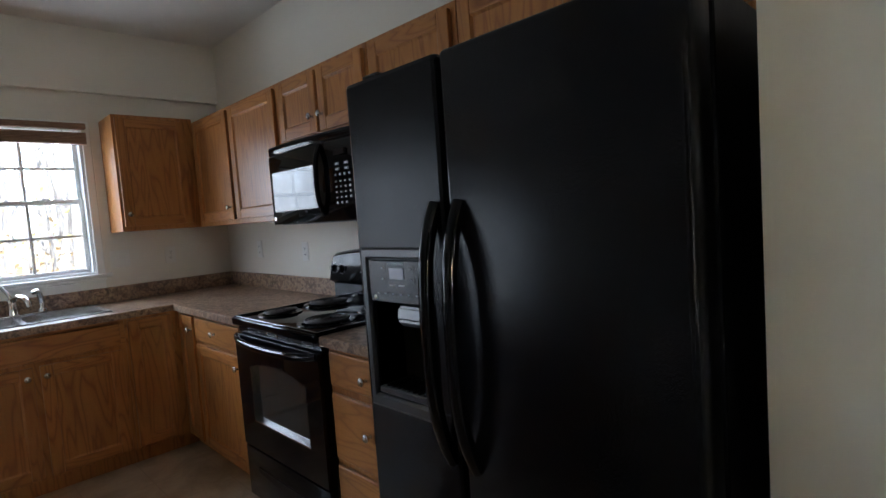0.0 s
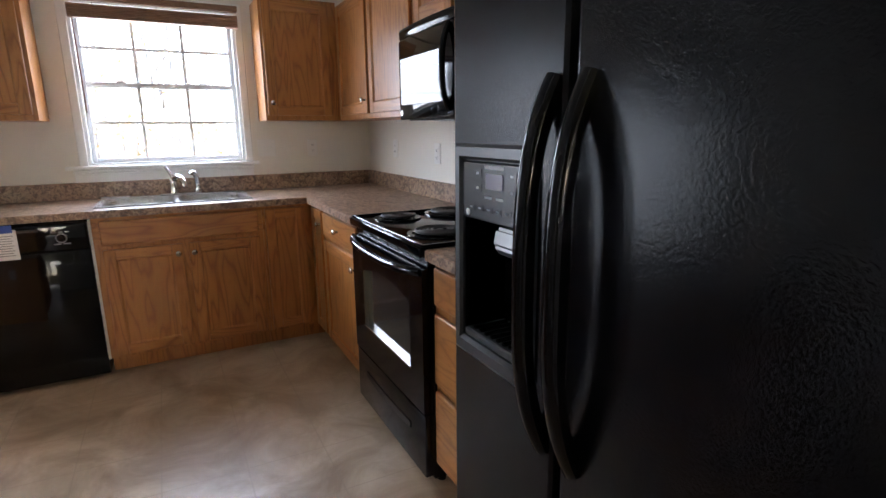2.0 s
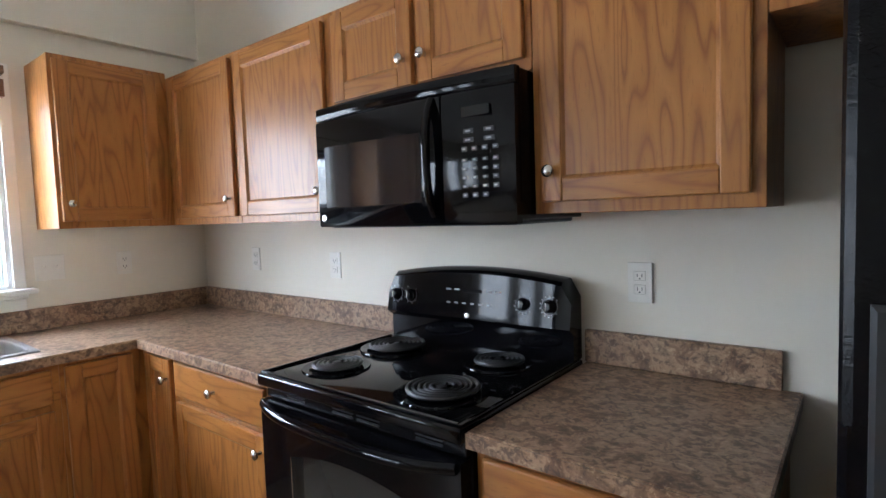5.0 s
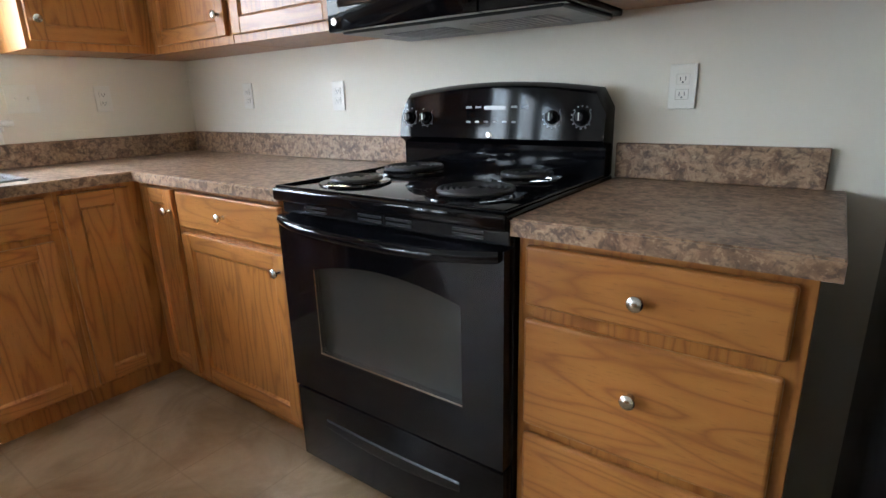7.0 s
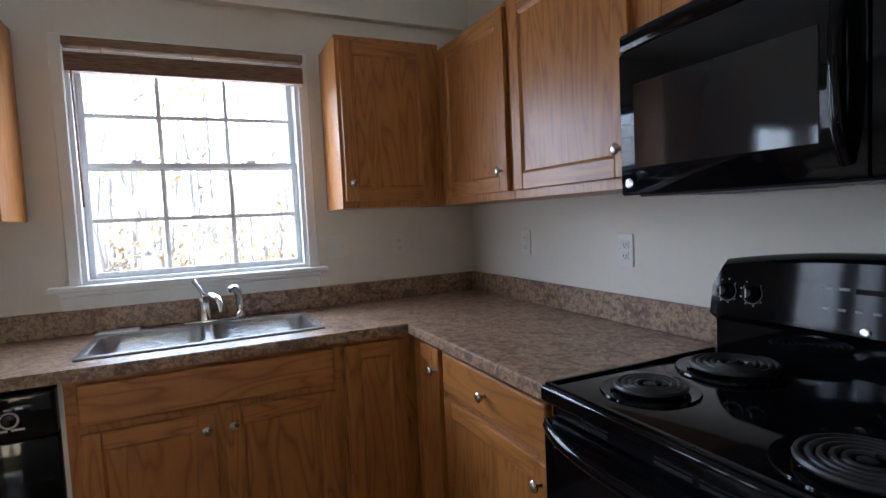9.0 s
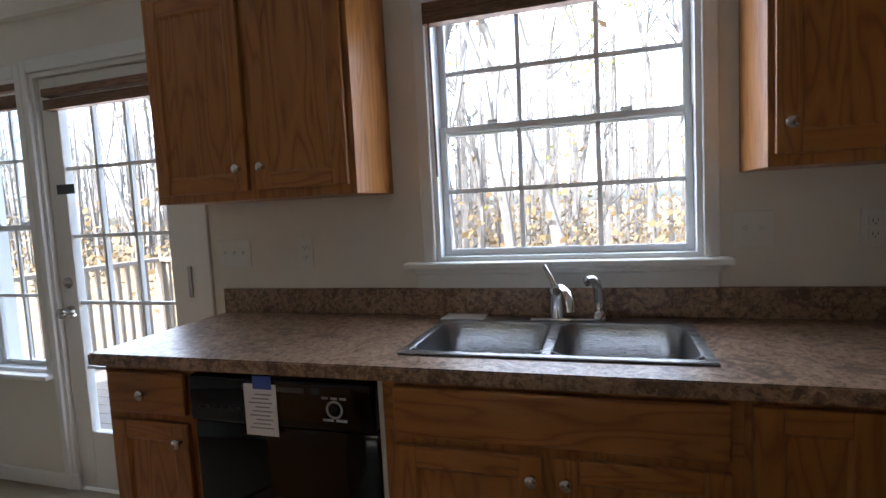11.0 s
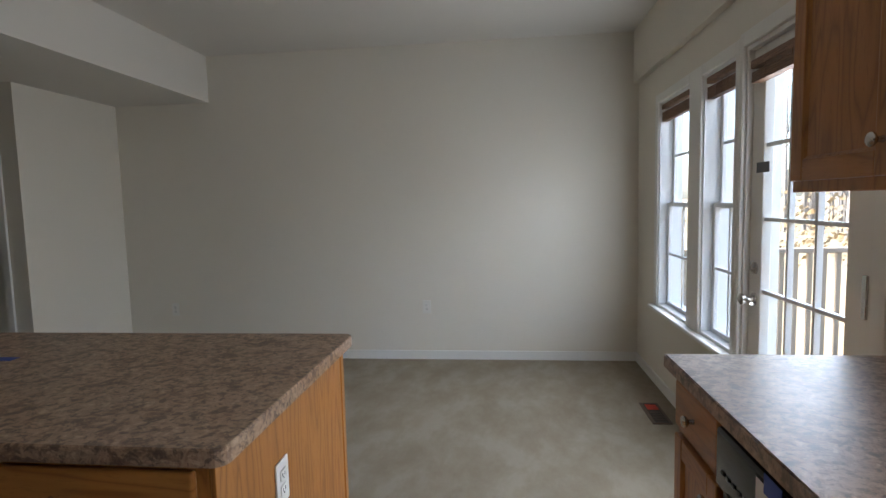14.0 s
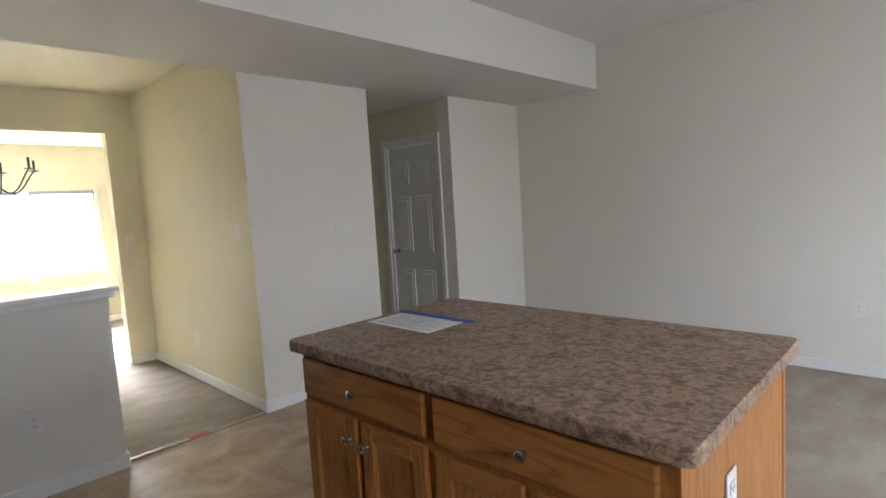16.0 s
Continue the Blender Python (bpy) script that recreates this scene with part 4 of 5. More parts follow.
def burner(u, d, r):
    c = EAST.at(u, d, 0.924)
    pan = lathe(bmesh.new(), [(r + 0.028, 0.0), (r + 0.026, 0.005), (r + 0.016, 0.004), (r * 0.6, 0.0015), (0.02, 0.001)], c, 32)
    pn = part("drip_pan", pan, GLOSS_BLACK, ct, "black enamel drip pan", True)
    bm = bmesh.new()
    turns = 4 if r < 0.09 else 5
    pts = []
    n = turns * 30
    for k in range(n + 1):
        a = 2 * math.pi * turns * k / n
        rr = 0.022 + (r - 0.022) * k / n
        pts.append((c.x + rr * math.cos(a), c.y + rr * math.sin(a), c.z + 0.014))
    tube(bm, pts, 0.0062, 7)
    part("coil", bm, COIL, pn, "dark spiral heating coil", True)
    bm = bmesh.new()
    for k in range(3):
        a = radians(30 + 120 * k)
        e = Vector((math.cos(a), math.sin(a), 0))
        rod(bm, c + e * 0.012 + Vector((0, 0, 0.006)), c + e * (r + 0.006) + Vector((0, 0, 0.006)), 0.003, n=6)
    part("support", bm, CHROME, pn)
    part("centre_cap", lathe(bmesh.new(), [(0.014, 0.002), (0.014, 0.016), (0.009, 0.018)], c, 16), COIL, pn, "", True)


burner(-1.695, 0.492, 0.076)
burner(-2.105, 0.495, 0.097)
burner(-1.69, 0.222, 0.097)
burner(-2.093, 0.205, 0.076)

# arched control panel at the back of the range
bm = bmesh.new()
n = 24
prof = []
for k in range(n + 1):
    s = k / n
    u = Y0 + 0.008 + (Y1 - Y0 - 0.016) * s
    e = abs(2 * s - 1)
    top = 1.196 - 0.030 * e * e - 0.05 * max(0, (e - 0.955) / 0.045) ** 2
    row = [(u, 0.018, 0.924), (u, 0.075, 0.924), (u, 0.075, 1.005), (u, 0.102, 1.025), (u, 0.088, top - 0.018), (u, 0.066, top), (u, 0.018, top)]
    prof.append([bm.verts.new(p) for p in row])
for a, b in zip(prof, prof[1:]):
    for j in range(len(a)):
        q = (j + 1) % len(a)
        bm.faces.new((a[j], a[q], b[q], b[j]))
bm.faces.new(prof[0])
bm.faces.new(prof[-1])
bg = part("backguard", EAST.move(bm), GLOSS_BLACK, rg, "glossy black arched control panel", True)


def face_d(z):
    return 0.102 - 0.014 * (z - 1.025) / 0.115 + 0.0008


for u in (Y1 - 0.055, Y1 - 0.125, Y0 + 0.165, Y0 + 0.075):
    c = EAST.at(u, face_d(1.09), 1.09)
    kn = part("control_knob", lathe(bmesh.new(), [(0.021, -0.002), (0.020, 0.006), (0.016, 0.009), (0.015, 0.022), (0.012, 0.025)], c, 24, (-1, 0, 0.12)), SATIN_BLACK, bg, "black control knob", True)
    part("pointer", EAST.box(u - 0.0012, u + 0.0012, face_d(1.09) + 0.025, face_d(1.09) + 0.027, 1.082, 1.104), WHITE_PLASTIC, kn)
    bm = bmesh.new()
    for k in range(12 if u < YC else 8):
        a = radians(40 + k * (280 / (11 if u < YC else 7)) - 90)
        r = 0.031
        x = u + r * math.cos(a - math.pi / 2)
        z = 1.09 + r * math.sin(a - math.pi / 2) * -1
        slab(bm, x - 0.002, x + 0.002, face_d(z), face_d(z) + 0.001, z - 0.002, z + 0.002)
    part("dial_marks", EAST.move(bm), GREY_PAINT, bg)
    arc = [EAST.at(u + 0.0265 * math.cos(q), face_d(1.09 + 0.0265 * math.sin(q)) + 0.0004, 1.09 + 0.0265 * math.sin(q)) for q in (radians(-220 + 260 * k / 20) for k in range(21))]
    part("dial_ring", tube(bmesh.new(), arc, 0.0009, 6), GREY_PAINT, bg)
part("clock_window", EAST.box(-1.965, -1.885, face_d(1.108), face_d(1.108) + 0.0012, 1.098, 1.125), DARK_GLASS, bg, "dark clock display")
bars(EAST, -1.88, -1.81, face_d(1.112), 1.098, 1.128, 2, 2, bg, 0.62)
bars(EAST, -2.045, -1.975, face_d(1.112), 1.098, 1.128, 2, 2, bg, 0.62)
bars(EAST, -2.01, -1.81, face_d(1.078), 1.068, 1.084, 1, 6, bg, 0.45)
part("emblem", lathe(bmesh.new(), [(0.010, 0), (0.010, 0.002), (0.006, 0.003)], EAST.at(YC, 0.1015, 1.035), 20, (-1, 0, 0.1)), NICKEL, bg, "small round silver emblem")

# oven door and drawer
vent = bmesh.new()
slab(vent, Y0 + 0.006, Y1 - 0.006, 0.60, 0.632, 0.848, 0.886, 0.003)
part("vent_strip", EAST.move(vent), SATIN_BLACK, rg)
for g0 in (Y1 - 0.16, Y1 - 0.36, Y0 + 0.10, Y0 + 0.30):
    for k in range(2):
        bm = bmesh.new()
        slab(bm, g0 - 0.03, g0 + 0.05, 0.632, 0.6345, 0.858 + k * 0.012, 0.864 + k * 0.012)
        part("vent_slot", EAST.move(bm), DARK_GREY, rg)
WY0, WY1, WZ0, WZ1 = Y0 + 0.118, Y1 - 0.138, 0.44, 0.735
bm = bmesh.new()
n = 16
rows = []
for k in range(n + 1):
    s = k / n
    u = WY0 + (WY1 - WY0) * s
    e = abs(2 * s - 1)
    rows.append((u, WZ0, WZ1 - 0.035 * e * e))
od = bmesh.new()
slab(od, Y0 + 0.006, WY0, 0.618, 0.6548, 0.305, 0.844)
slab(od, WY1, Y1 - 0.006, 0.618, 0.6548, 0.305, 0.844)
slab(od, WY0, WY1, 0.618, 0.6548, 0.305, WZ0)
for (u0, a0, b0), (u1, a1, b1) in zip(rows, rows[1:]):
    vs = [od.verts.new(p) for p in ((u0, 0.6548, b0), (u1, 0.6548, b1), (u1, 0.6548, 0.844), (u0, 0.6548, 0.844), (u0, 0.620, b0), (u1, 0.620, b1), (u1, 0.620, 0.844), (u0, 0.620, 0.844))]
    for f in ((0, 1, 2, 3), (4, 7, 6, 5), (0, 4, 5, 1), (3, 2, 6, 7)):
        od.faces.new([vs[i] for i in f])
bmesh.ops.remove_doubles(od, verts=od.verts, dist=0.0002)
dr = part("oven_door", EAST.move(od), GLOSS_BLACK, rg)
part("oven_window", EAST.box(WY0 - 0.004, WY1 + 0.004, 0.628, 0.634, WZ0 - 0.004, WZ1 + 0.002), OVEN_GLASS, dr, "dark tinted oven window")
bm = bmesh.new()
slab(bm, WY0, WY1, 0.634, 0.655, WZ0, WZ0 + 0.005)
slab(bm, WY1 - 0.004, WY1, 0.634, 0.654, WZ0 + 0.005, WZ1 - 0.035)
part("window_trim", EAST.move(bm), NICKEL, dr, "thin bright window edge")
bm = bmesh.new()
pts = []
for k in range(25):
    s = k / 24
    pts.append(EAST.at(Y0 + 0.02 + (Y1 - Y0 - 0.04) * s, 0.652 + 0.042 * (1 - abs(2 * s - 1) ** 4), 0.832 - 0.012 * (1 - (2 * s - 1) ** 2)))
tube(bm, pts, 0.0155, 12)
part("handle", bm, GLOSS_BLACK, dr, "glossy black bowed handle", True)
bm = EAST.box(Y0 + 0.006, Y1 - 0.006, 0.60, 0.652, 0.045, 0.296, 0.006, 2)
dw = part("storage_drawer", bm, GLOSS_BLACK, rg, "", True)
bm = bmesh.new()
pull = []
for k in range(13):
    e = 2 * k / 12 - 1
    u = YC + e * 0.245
    pull.append([bm.verts.new(p) for p in ((u, 0.6515, 0.165 + 0.02 * e * e), (u, 0.6555, 0.172 + 0.02 * e * e), (u, 0.6555, 0.205 + 0.006 * e * e), (u, 0.6515, 0.212 + 0.006 * e * e))])
for p, q in zip(pull, pull[1:]):
    for j in range(4):
        i = (j + 1) % 4
        bm.faces.new((p[j], p[i], q[i], q[j]))
bm.faces.new(pull[0])
bm.faces.new(pull[-1])
part("drawer_pull", EAST.move(bm), SATIN_BLACK, dw, "long satin black curved drawer pull")
for a in (Y0 + 0.04, Y1 - 0.04):
    part("foot", rod(bmesh.new(), (-0.57, a, 0), (-0.57, a, 0.05), 0.017), SATIN_BLACK, rg)
    part("foot", rod(bmesh.new(), (-0.08, a, 0), (-0.08, a, 0.05), 0.017), SATIN_BLACK, rg)

# microwave
MY0, MY1, MZ0, MZ1 = -2.280, -1.527, 1.345, 1.735
MS = -2.065
mw = thing("microwave", (-0.2, (MY0 + MY1) / 2, MZ0), "glossy black microwave hood above the range", "microwave")
part("body", EAST.box(MY0 + 0.003, MY1 - 0.003, 0.002, 0.365, MZ0 + 0.012, MZ1, 0.003), SATIN_BLACK, mw)
und = bmesh.new()
slab(und, MY0 + 0.02, MY1 - 0.02, 0.03, 0.36, MZ0, MZ0 + 0.013, 0.004)
part("underside", EAST.move(und), DARK_GREY, mw, "grey hood underside")
for a in (MY0 + 0.10, MY1 - 0.34):
    bm = bmesh.new()
    for k in range(11):
        slab(bm, a + k * 0.022, a + k * 0.022 + 0.010, 0.12, 0.27, MZ0 - 0.003, MZ0 + 0.001)
    part("filter", EAST.move(bm), GREY_PAINT, mw, "grey mesh filter")


def bowed(u0, u1, z0, z1, d0, bow, n=14):
    """A front that bulges a little between the microwave's ends."""
    b = bmesh.new()
    cols = []
    for k in range(n + 1):
        u = u0 + (u1 - u0) * k / n
        s = (u - MY0) / (MY1 - MY0)
        d = d0 + bow * (1 - (2 * s - 1) ** 2)
        cols.append([b.verts.new(p) for p in ((u, 0.366, z0), (u, d - 0.004, z0), (u, d, z0 + 0.006), (u, d, z1 - 0.006), (u, d - 0.004, z1), (u, 0.366, z1))])
    for p, q in zip(cols, cols[1:]):
        for j in range(6):
            i = (j + 1) % 6
            b.faces.new((p[j], p[i], q[i], q[j]))
    b.faces.new(cols[0])
    b.faces.new(cols[-1])
    return EAST.move(b)


md = part("door", bowed(MS + 0.003, MY1, MZ0 + 0.004, MZ1 - 0.045, 0.393, 0.022), GLOSS_BLACK, mw, "glossy black microwave door", True)
part("top_vent", bowed(MY0, MY1, MZ1 - 0.042, MZ1, 0.390, 0.022), GLOSS_BLACK, mw, "", True)
mp = part("control_panel", bowed(MY0, MS - 0.003, MZ0 + 0.004, MZ1 - 0.045, 0.393, 0.022), GLOSS_BLACK, mw, "glossy black key panel", True)


def front(u):
    s = (u - MY0) / (MY1 - MY0)
    return 0.393 + 0.022 * (1 - (2 * s - 1) ** 2)


part("window", EAST.box(-1.995, -1.59, front(-1.78) - 0.004, front(-1.8) + 0.0018, 1.41, 1.605, 0.002), DARK_GLASS, md, "dark window in the door")
bm = bmesh.new()
pts = []
for k in range(17):
    s = k / 16
    pts.append(EAST.at(-2.035, front(-2.035) - 0.002 + 0.032 * (1 - abs(2 * s - 1) ** 3), 1.375 + 0.31 * s))
tube(bm, pts, 0.012, 10)
part("handle", bm, GLOSS_BLACK, md, "glossy black vertical handle", True)
part("emblem", lathe(bmesh.new(), [(0.012, 0), (0.012, 0.002), (0.008, 0.003)], EAST.at(-1.555, front(-1.555) - 0.0005, 1.378), 20, (-1, 0, 0)), NICKEL, md, "small round silver emblem")
part("clock_window", EAST.box(-2.215, -2.13, front(-2.215) - 0.001, front(-2.13) + 0.0008, 1.625, 1.65), DARK_GLASS, mp, "dark clock display")
for r in range(8):
    for c in range(4):
        if (r > 5 and c % 2) or (r == 0 and c == 3):
            continue
        wide = 0.019 if r > 5 else 0.010
        u = -2.135 - 0.030 * c - (0.012 if r > 5 else 0)
        z = 1.425 + r * 0.0225 + (0.006 if r > 4 else 0)
        tall = 0.0042 if c < 3 and 0 < r < 5 else 0.006
        part("key", EAST.box(u - wide, u + wide * 0.7, front(u) - 0.004, front(u) + 0.0014, z - tall, z + tall, 0.001), DARK_GREY, mp)
        part("key_mark", EAST.box(u - wide * 0.5, u + wide * 0.3, front(u) + 0.0012, front(u) + 0.0022, z - 0.002, z + 0.002), GREY_PAINT, mp)

# dishwasher
X0, X1 = -2.362, -1.764
dwr = thing("dishwasher", ((X0 + X1) / 2, -0.3, 0), "black built-in dishwasher under the worktop", "dishwasher")
part("body", NORTH.box(X0 + 0.004, X1 - 0.004, 0.03, 0.585, 0.012, 0.868), SATIN_BLACK, dwr)
part("kick_plate", NORTH.box(X0 + 0.004, X1 - 0.004, 0.585, 0.60, 0.02, 0.115), SATIN_BLACK, dwr)
door = part("door", NORTH.box(X0 + 0.003, X1 - 0.003, 0.587, 0.627, 0.122, 0.722, 0.006, 2), GLOSS_BLACK, dwr, "", True)
con = part("console", NORTH.box(X0 + 0.003, X1 - 0.003, 0.587, 0.645, 0.728, 0.866, 0.012, 3), GLOSS_BLACK, dwr, "", True)
part("latch_pocket", NORTH.box(-2.170, -1.970, 0.6445, 0.647, 0.832, 0.845, 0.001), DARK_GREY, con)
bars(NORTH, -2.330, -2.170, 0.6455, 0.765, 0.785, 1, 6, con, 0.5, "button", DARK_GREY)
for k in range(20):
    a = 2 * math.pi * k / 20
    u, z = -1.880 + 0.022 * math.cos(a), 0.792 + 0.022 * math.sin(a)
    part("dial_mark", NORTH.box(u - 0.003, u + 0.003, 0.6448, 0.6462, z - 0.003, z + 0.003), GREY_PAINT, con)
part("dial", lathe(bmesh.new(), [(0.017, 0), (0.016, 0.004), (0.012, 0.006)], NORTH.at(-1.880, 0.645, 0.792), 20, (0, -1, 0)), SATIN_BLACK, con, "", True)
bars(NORTH, -1.920, -1.840, 0.6452, 0.758, 0.768, 1, 2, con, 0.8)
bars(NORTH, -1.920, -1.840, 0.6452, 0.818, 0.828, 1, 3, con, 0.7)
part("side_strip", NORTH.box(X1 - 0.002, X1 + 0.010, 0.56, 0.612, 0.10, 0.868), WHITE_PLASTIC, dwr, "pale side strip")
tag = thing("paper_tag", (-2.110, -0.65, 0.705), "white printed paper tag taped to the dishwasher", "paper")
bm = NORTH.box(-2.160, -2.055, 0.6485, 0.6495, 0.705, 0.852)
part("sheet", bm, PAPER, tag)
for k in range(9):
    part("text_line", NORTH.box(-2.145 + 0.01 * (k % 3), -2.070 - 0.008 * (k % 2), 0.6495, 0.6499, 0.725 + k * 0.012, 0.7285 + k * 0.012), INK, tag)
part("tape", NORTH.box(-2.128, -2.068, 0.6497, 0.6507, 0.838, 0.8755), BLUE_TAPE, tag, "blue masking tape")

# ---------------------------------------------------------------- island
IX0, IX1, IY0, IY1 = -2.955, -2.072, -3.045, -1.635
isl = thing("kitchen_island", ((IX0 + IX1) / 2, (IY0 + IY1) / 2, 0), "honey oak kitchen island with drawers and doors", "island")
CX1 = IX1 - 0.035
WESTSIDE = Side(lambda u, d, z: Vector((CX1 - 0.608 + d, u, z)), OAK_Y)
CY0, CY1 = IY0 + 0.05, IY1 - 0.05
bm = bmesh.new()
slab(bm, CX1 - 0.80, CX1, CY0, CY1, 0.10, TOP, 0.0015)
slab(bm, CX1 - 0.80, CX1 - 0.07, CY0, CY1, 0, 0.10)
part("body", bm, OAK_V, isl)
part("end_panel", box(CX1 - 0.80, CX1 + 0.001, CY1, CY1 + 0.012, 0, TOP, 0.001), OAK_V, isl)
part("corner_post", box(CX1 - 0.825, CX1 - 0.795, CY1 - 0.01, CY1 + 0.016, 0, TOP, 0.003), OAK_V, isl)
mid = CY0 + (CY1 - CY0) * 0.5
for a, b in ((CY0 + 0.02, mid - 0.018), (mid + 0.018, CY1 - 0.025)):
    drawer_front(WESTSIDE, a, b, 0.727, TOP - 0.018, 0.6085, isl)
    m2 = (a + b) / 2
    panel_door(WESTSIDE, a, m2 - 0.015, 0.115, 0.703, 0.6085, isl, (m2 - 0.045, 0.63))
    panel_door(WESTSIDE, m2 + 0.015, b, 0.115, 0.703, 0.6085, isl, (m2 + 0.045, 0.63))
it = thing("worktop", (-2.5, -2.34, TOP), "brown mottled laminate island top with clipped corners", "worktop")
bm = bmesh.new()
lo = ring(bm, IX0, IX1, IY0, IY1, TOP + 0.001, 0.03, 4)
hi = ring(bm, IX0, IX1, IY0, IY1, 0.912, 0.03, 4)
h2 = ring(bm, IX0 + 0.003, IX1 - 0.003, IY0 + 0.003, IY1 - 0.003, 0.915, 0.03, 4)
bm.faces.new(lo[::-1])
loft(bm, [lo, hi, h2])
part("top", bm, LAMINATE, it)
pp = thing("paper_sheet", (-2.5, -2.82, 0.915), "white printed sheet taped on the island", "paper")
bm = box(-2.600, -2.408, -3.0, -2.65, 0.9155, 0.9163)
part("sheet", bm, PAPER, pp)
bm = bmesh.new()
for k in range(14):
    x = -2.585 + k * 0.0118
    slab(bm, x, x + 0.003, -2.975, -2.675 - 0.05 * ((k * 7) % 3), 0.9163, 0.9167)
part("text_lines", bm, INK, pp)
part("tape", box(-2.632, -2.594, -3.03, -2.615, 0.9166, 0.9172), BLUE_TAPE, pp, "blue masking tape")


# ---------------------------------------------------------------- outlets and switches
def plate(side, u, z, label, kind="outlet", gangs=1, d=0.0):
    c = thing("wall_" + kind, side.at(u, d, z), label, kind, "electrical plates")
    w = 0.07 + 0.046 * (gangs - 1)
    part("plate", side.box(u - w / 2, u + w / 2, d + 0.0005, d + 0.006, z - 0.0575, z + 0.0575, 0.002, 2), WHITE_PLASTIC, c)
    for g in range(gangs):
        v = u + (g - (gangs - 1) / 2) * 0.046
        if kind == "outlet":
            for s in (-1, 1):
                q = part("socket", side.box(v - 0.017, v + 0.017, d + 0.006, d + 0.008, z + s * 0.0195 - 0.014, z + s * 0.0195 + 0.014, 0.002), WHITE_PLASTIC, c)
                bm = bmesh.new()
                slab(bm, v - 0.0075, v - 0.0055, d + 0.008, d + 0.0085, z + s * 0.0195 - 0.004, z + s * 0.0195 + 0.006)
                slab(bm, v + 0.0055, v + 0.0075, d + 0.008, d + 0.0085, z + s * 0.0195 - 0.004, z + s * 0.0195 + 0.006)
                slab(bm, v - 0.002, v + 0.002, d + 0.008, d + 0.0085, z + s * 0.0195 - 0.010, z + s * 0.0195 - 0.006)
                part("slots", side.move(bm), SLOT, q)
        else:
            part("toggle", side.box(v - 0.005, v + 0.005, d + 0.006, d + 0.016, z - 0.004, z + 0.010, 0.002), WHITE_PLASTIC, c)


plate(NORTH, -0.745, 1.195, "white double switch plate above the worktop", "switch", 2)
plate(NORTH, -0.43, 1.19, "white outlet above the worktop")
plate(NORTH, -2.675, 1.163, "white triple switch plate above the worktop", "switch", 3)
plate(NORTH, -2.335, 1.161, "white outlet above the worktop")
plate(EAST, -0.515, 1.185, "white outlet above the worktop")
plate(EAST, -1.13, 1.172, "white outlet above the worktop")
plate(EAST, -2.45, 1.165, "white outlet beside the range")
WEST = Side(lambda u, d, z: Vector((LEFT + d, u, z)), OAK_Y)
plate(WEST, -1.77, 0.47, "white outlet low on the living room wall")
plate(WEST, -4.1, 0.45, "white outlet low on the living room wall")
SOUTH = Side(lambda u, d, z: Vector((u, -4.69 + d, z)), OAK_X)
plate(SOUTH, -3.523, 1.242, "white triple switch plate", "switch", 3)
HALL = Side(lambda u, d, z: Vector((-2.777 + d, u, z)), OAK_Y)
plate(HALL, -4.889, 1.243, "white switch plate at the hall corner", "switch", 1)
plate(HALL, -5.84, 0.367, "white outlet low on the hall wall")
plate(Side(lambda u, d, z: Vector((-4.63 + d, u, z)), OAK_Y), -5.565, 1.23, "white switch beside the hall door", "switch", 1)
plate(Side(lambda u, d, z: Vector((u, -4.625 + d, z)), OAK_X), -1.513, 0.396, "white outlet on the half wall")
plate(Side(lambda u, d, z: Vector((u, CY1 + 0.012 + d, z)), OAK_X), -2.395, 0.675, "white outlet on the island end")
plate(Side(lambda u, d, z: Vector((u, -6.9 + d, z)), OAK_X), -2.655, 1.18, "white switch in the hall", "switch", 1)

# floor register and tape
fv = thing("floor_vent", (-4.480, -0.22, 0.008), "brown steel floor register in the carpet", "floor vent")
part("frame", box(-4.685, -4.355, -0.225, -0.105, 0.008, 0.016, 0.003), VENT_BROWN, fv)
for k in range(12):
    x = -4.662 + k * 0.0255
    part("louver", box(x, x + 0.011, -0.205, -0.125, 0.014, 0.0185), SLOT, fv)
part("red_tag", box(-4.645, -4.560, -0.20, -0.13, 0.0185, 0.0195), RED, fv, "small red tag")
tp = thing("tape_strip", (-2.3, -4.69, 0.014), "short red tape strip on the carpet edge", "tape")
part("strip", box(-2.365, -2.25, -4.708, -4.670, 0.0142, 0.0152), RED, tp)

# ---------------------------------------------------------------- chandelier
ch = thing("chandelier", (-1.86, -8.1, 1.72), "dark bronze candle chandelier in the dining room", "chandelier")
cx, cy = -1.86, -8.1
part("stem", lathe(bmesh.new(), [(0.01, 0), (0.03, 0.02), (0.012, 0.06), (0.022, 0.12), (0.010, 0.18), (0.010, 0.40)], (cx, cy, 1.70), 16), IRON, ch, "", True)
part("chain", rod(bmesh.new(), (cx, cy, 2.0), (cx, cy, 2.36), 0.006), IRON, ch)
part("canopy", lathe(bmesh.new(), [(0.06, 0), (0.05, -0.02), (0.01, -0.04)], (cx, cy, 2.38), 16), IRON, ch, "", True)
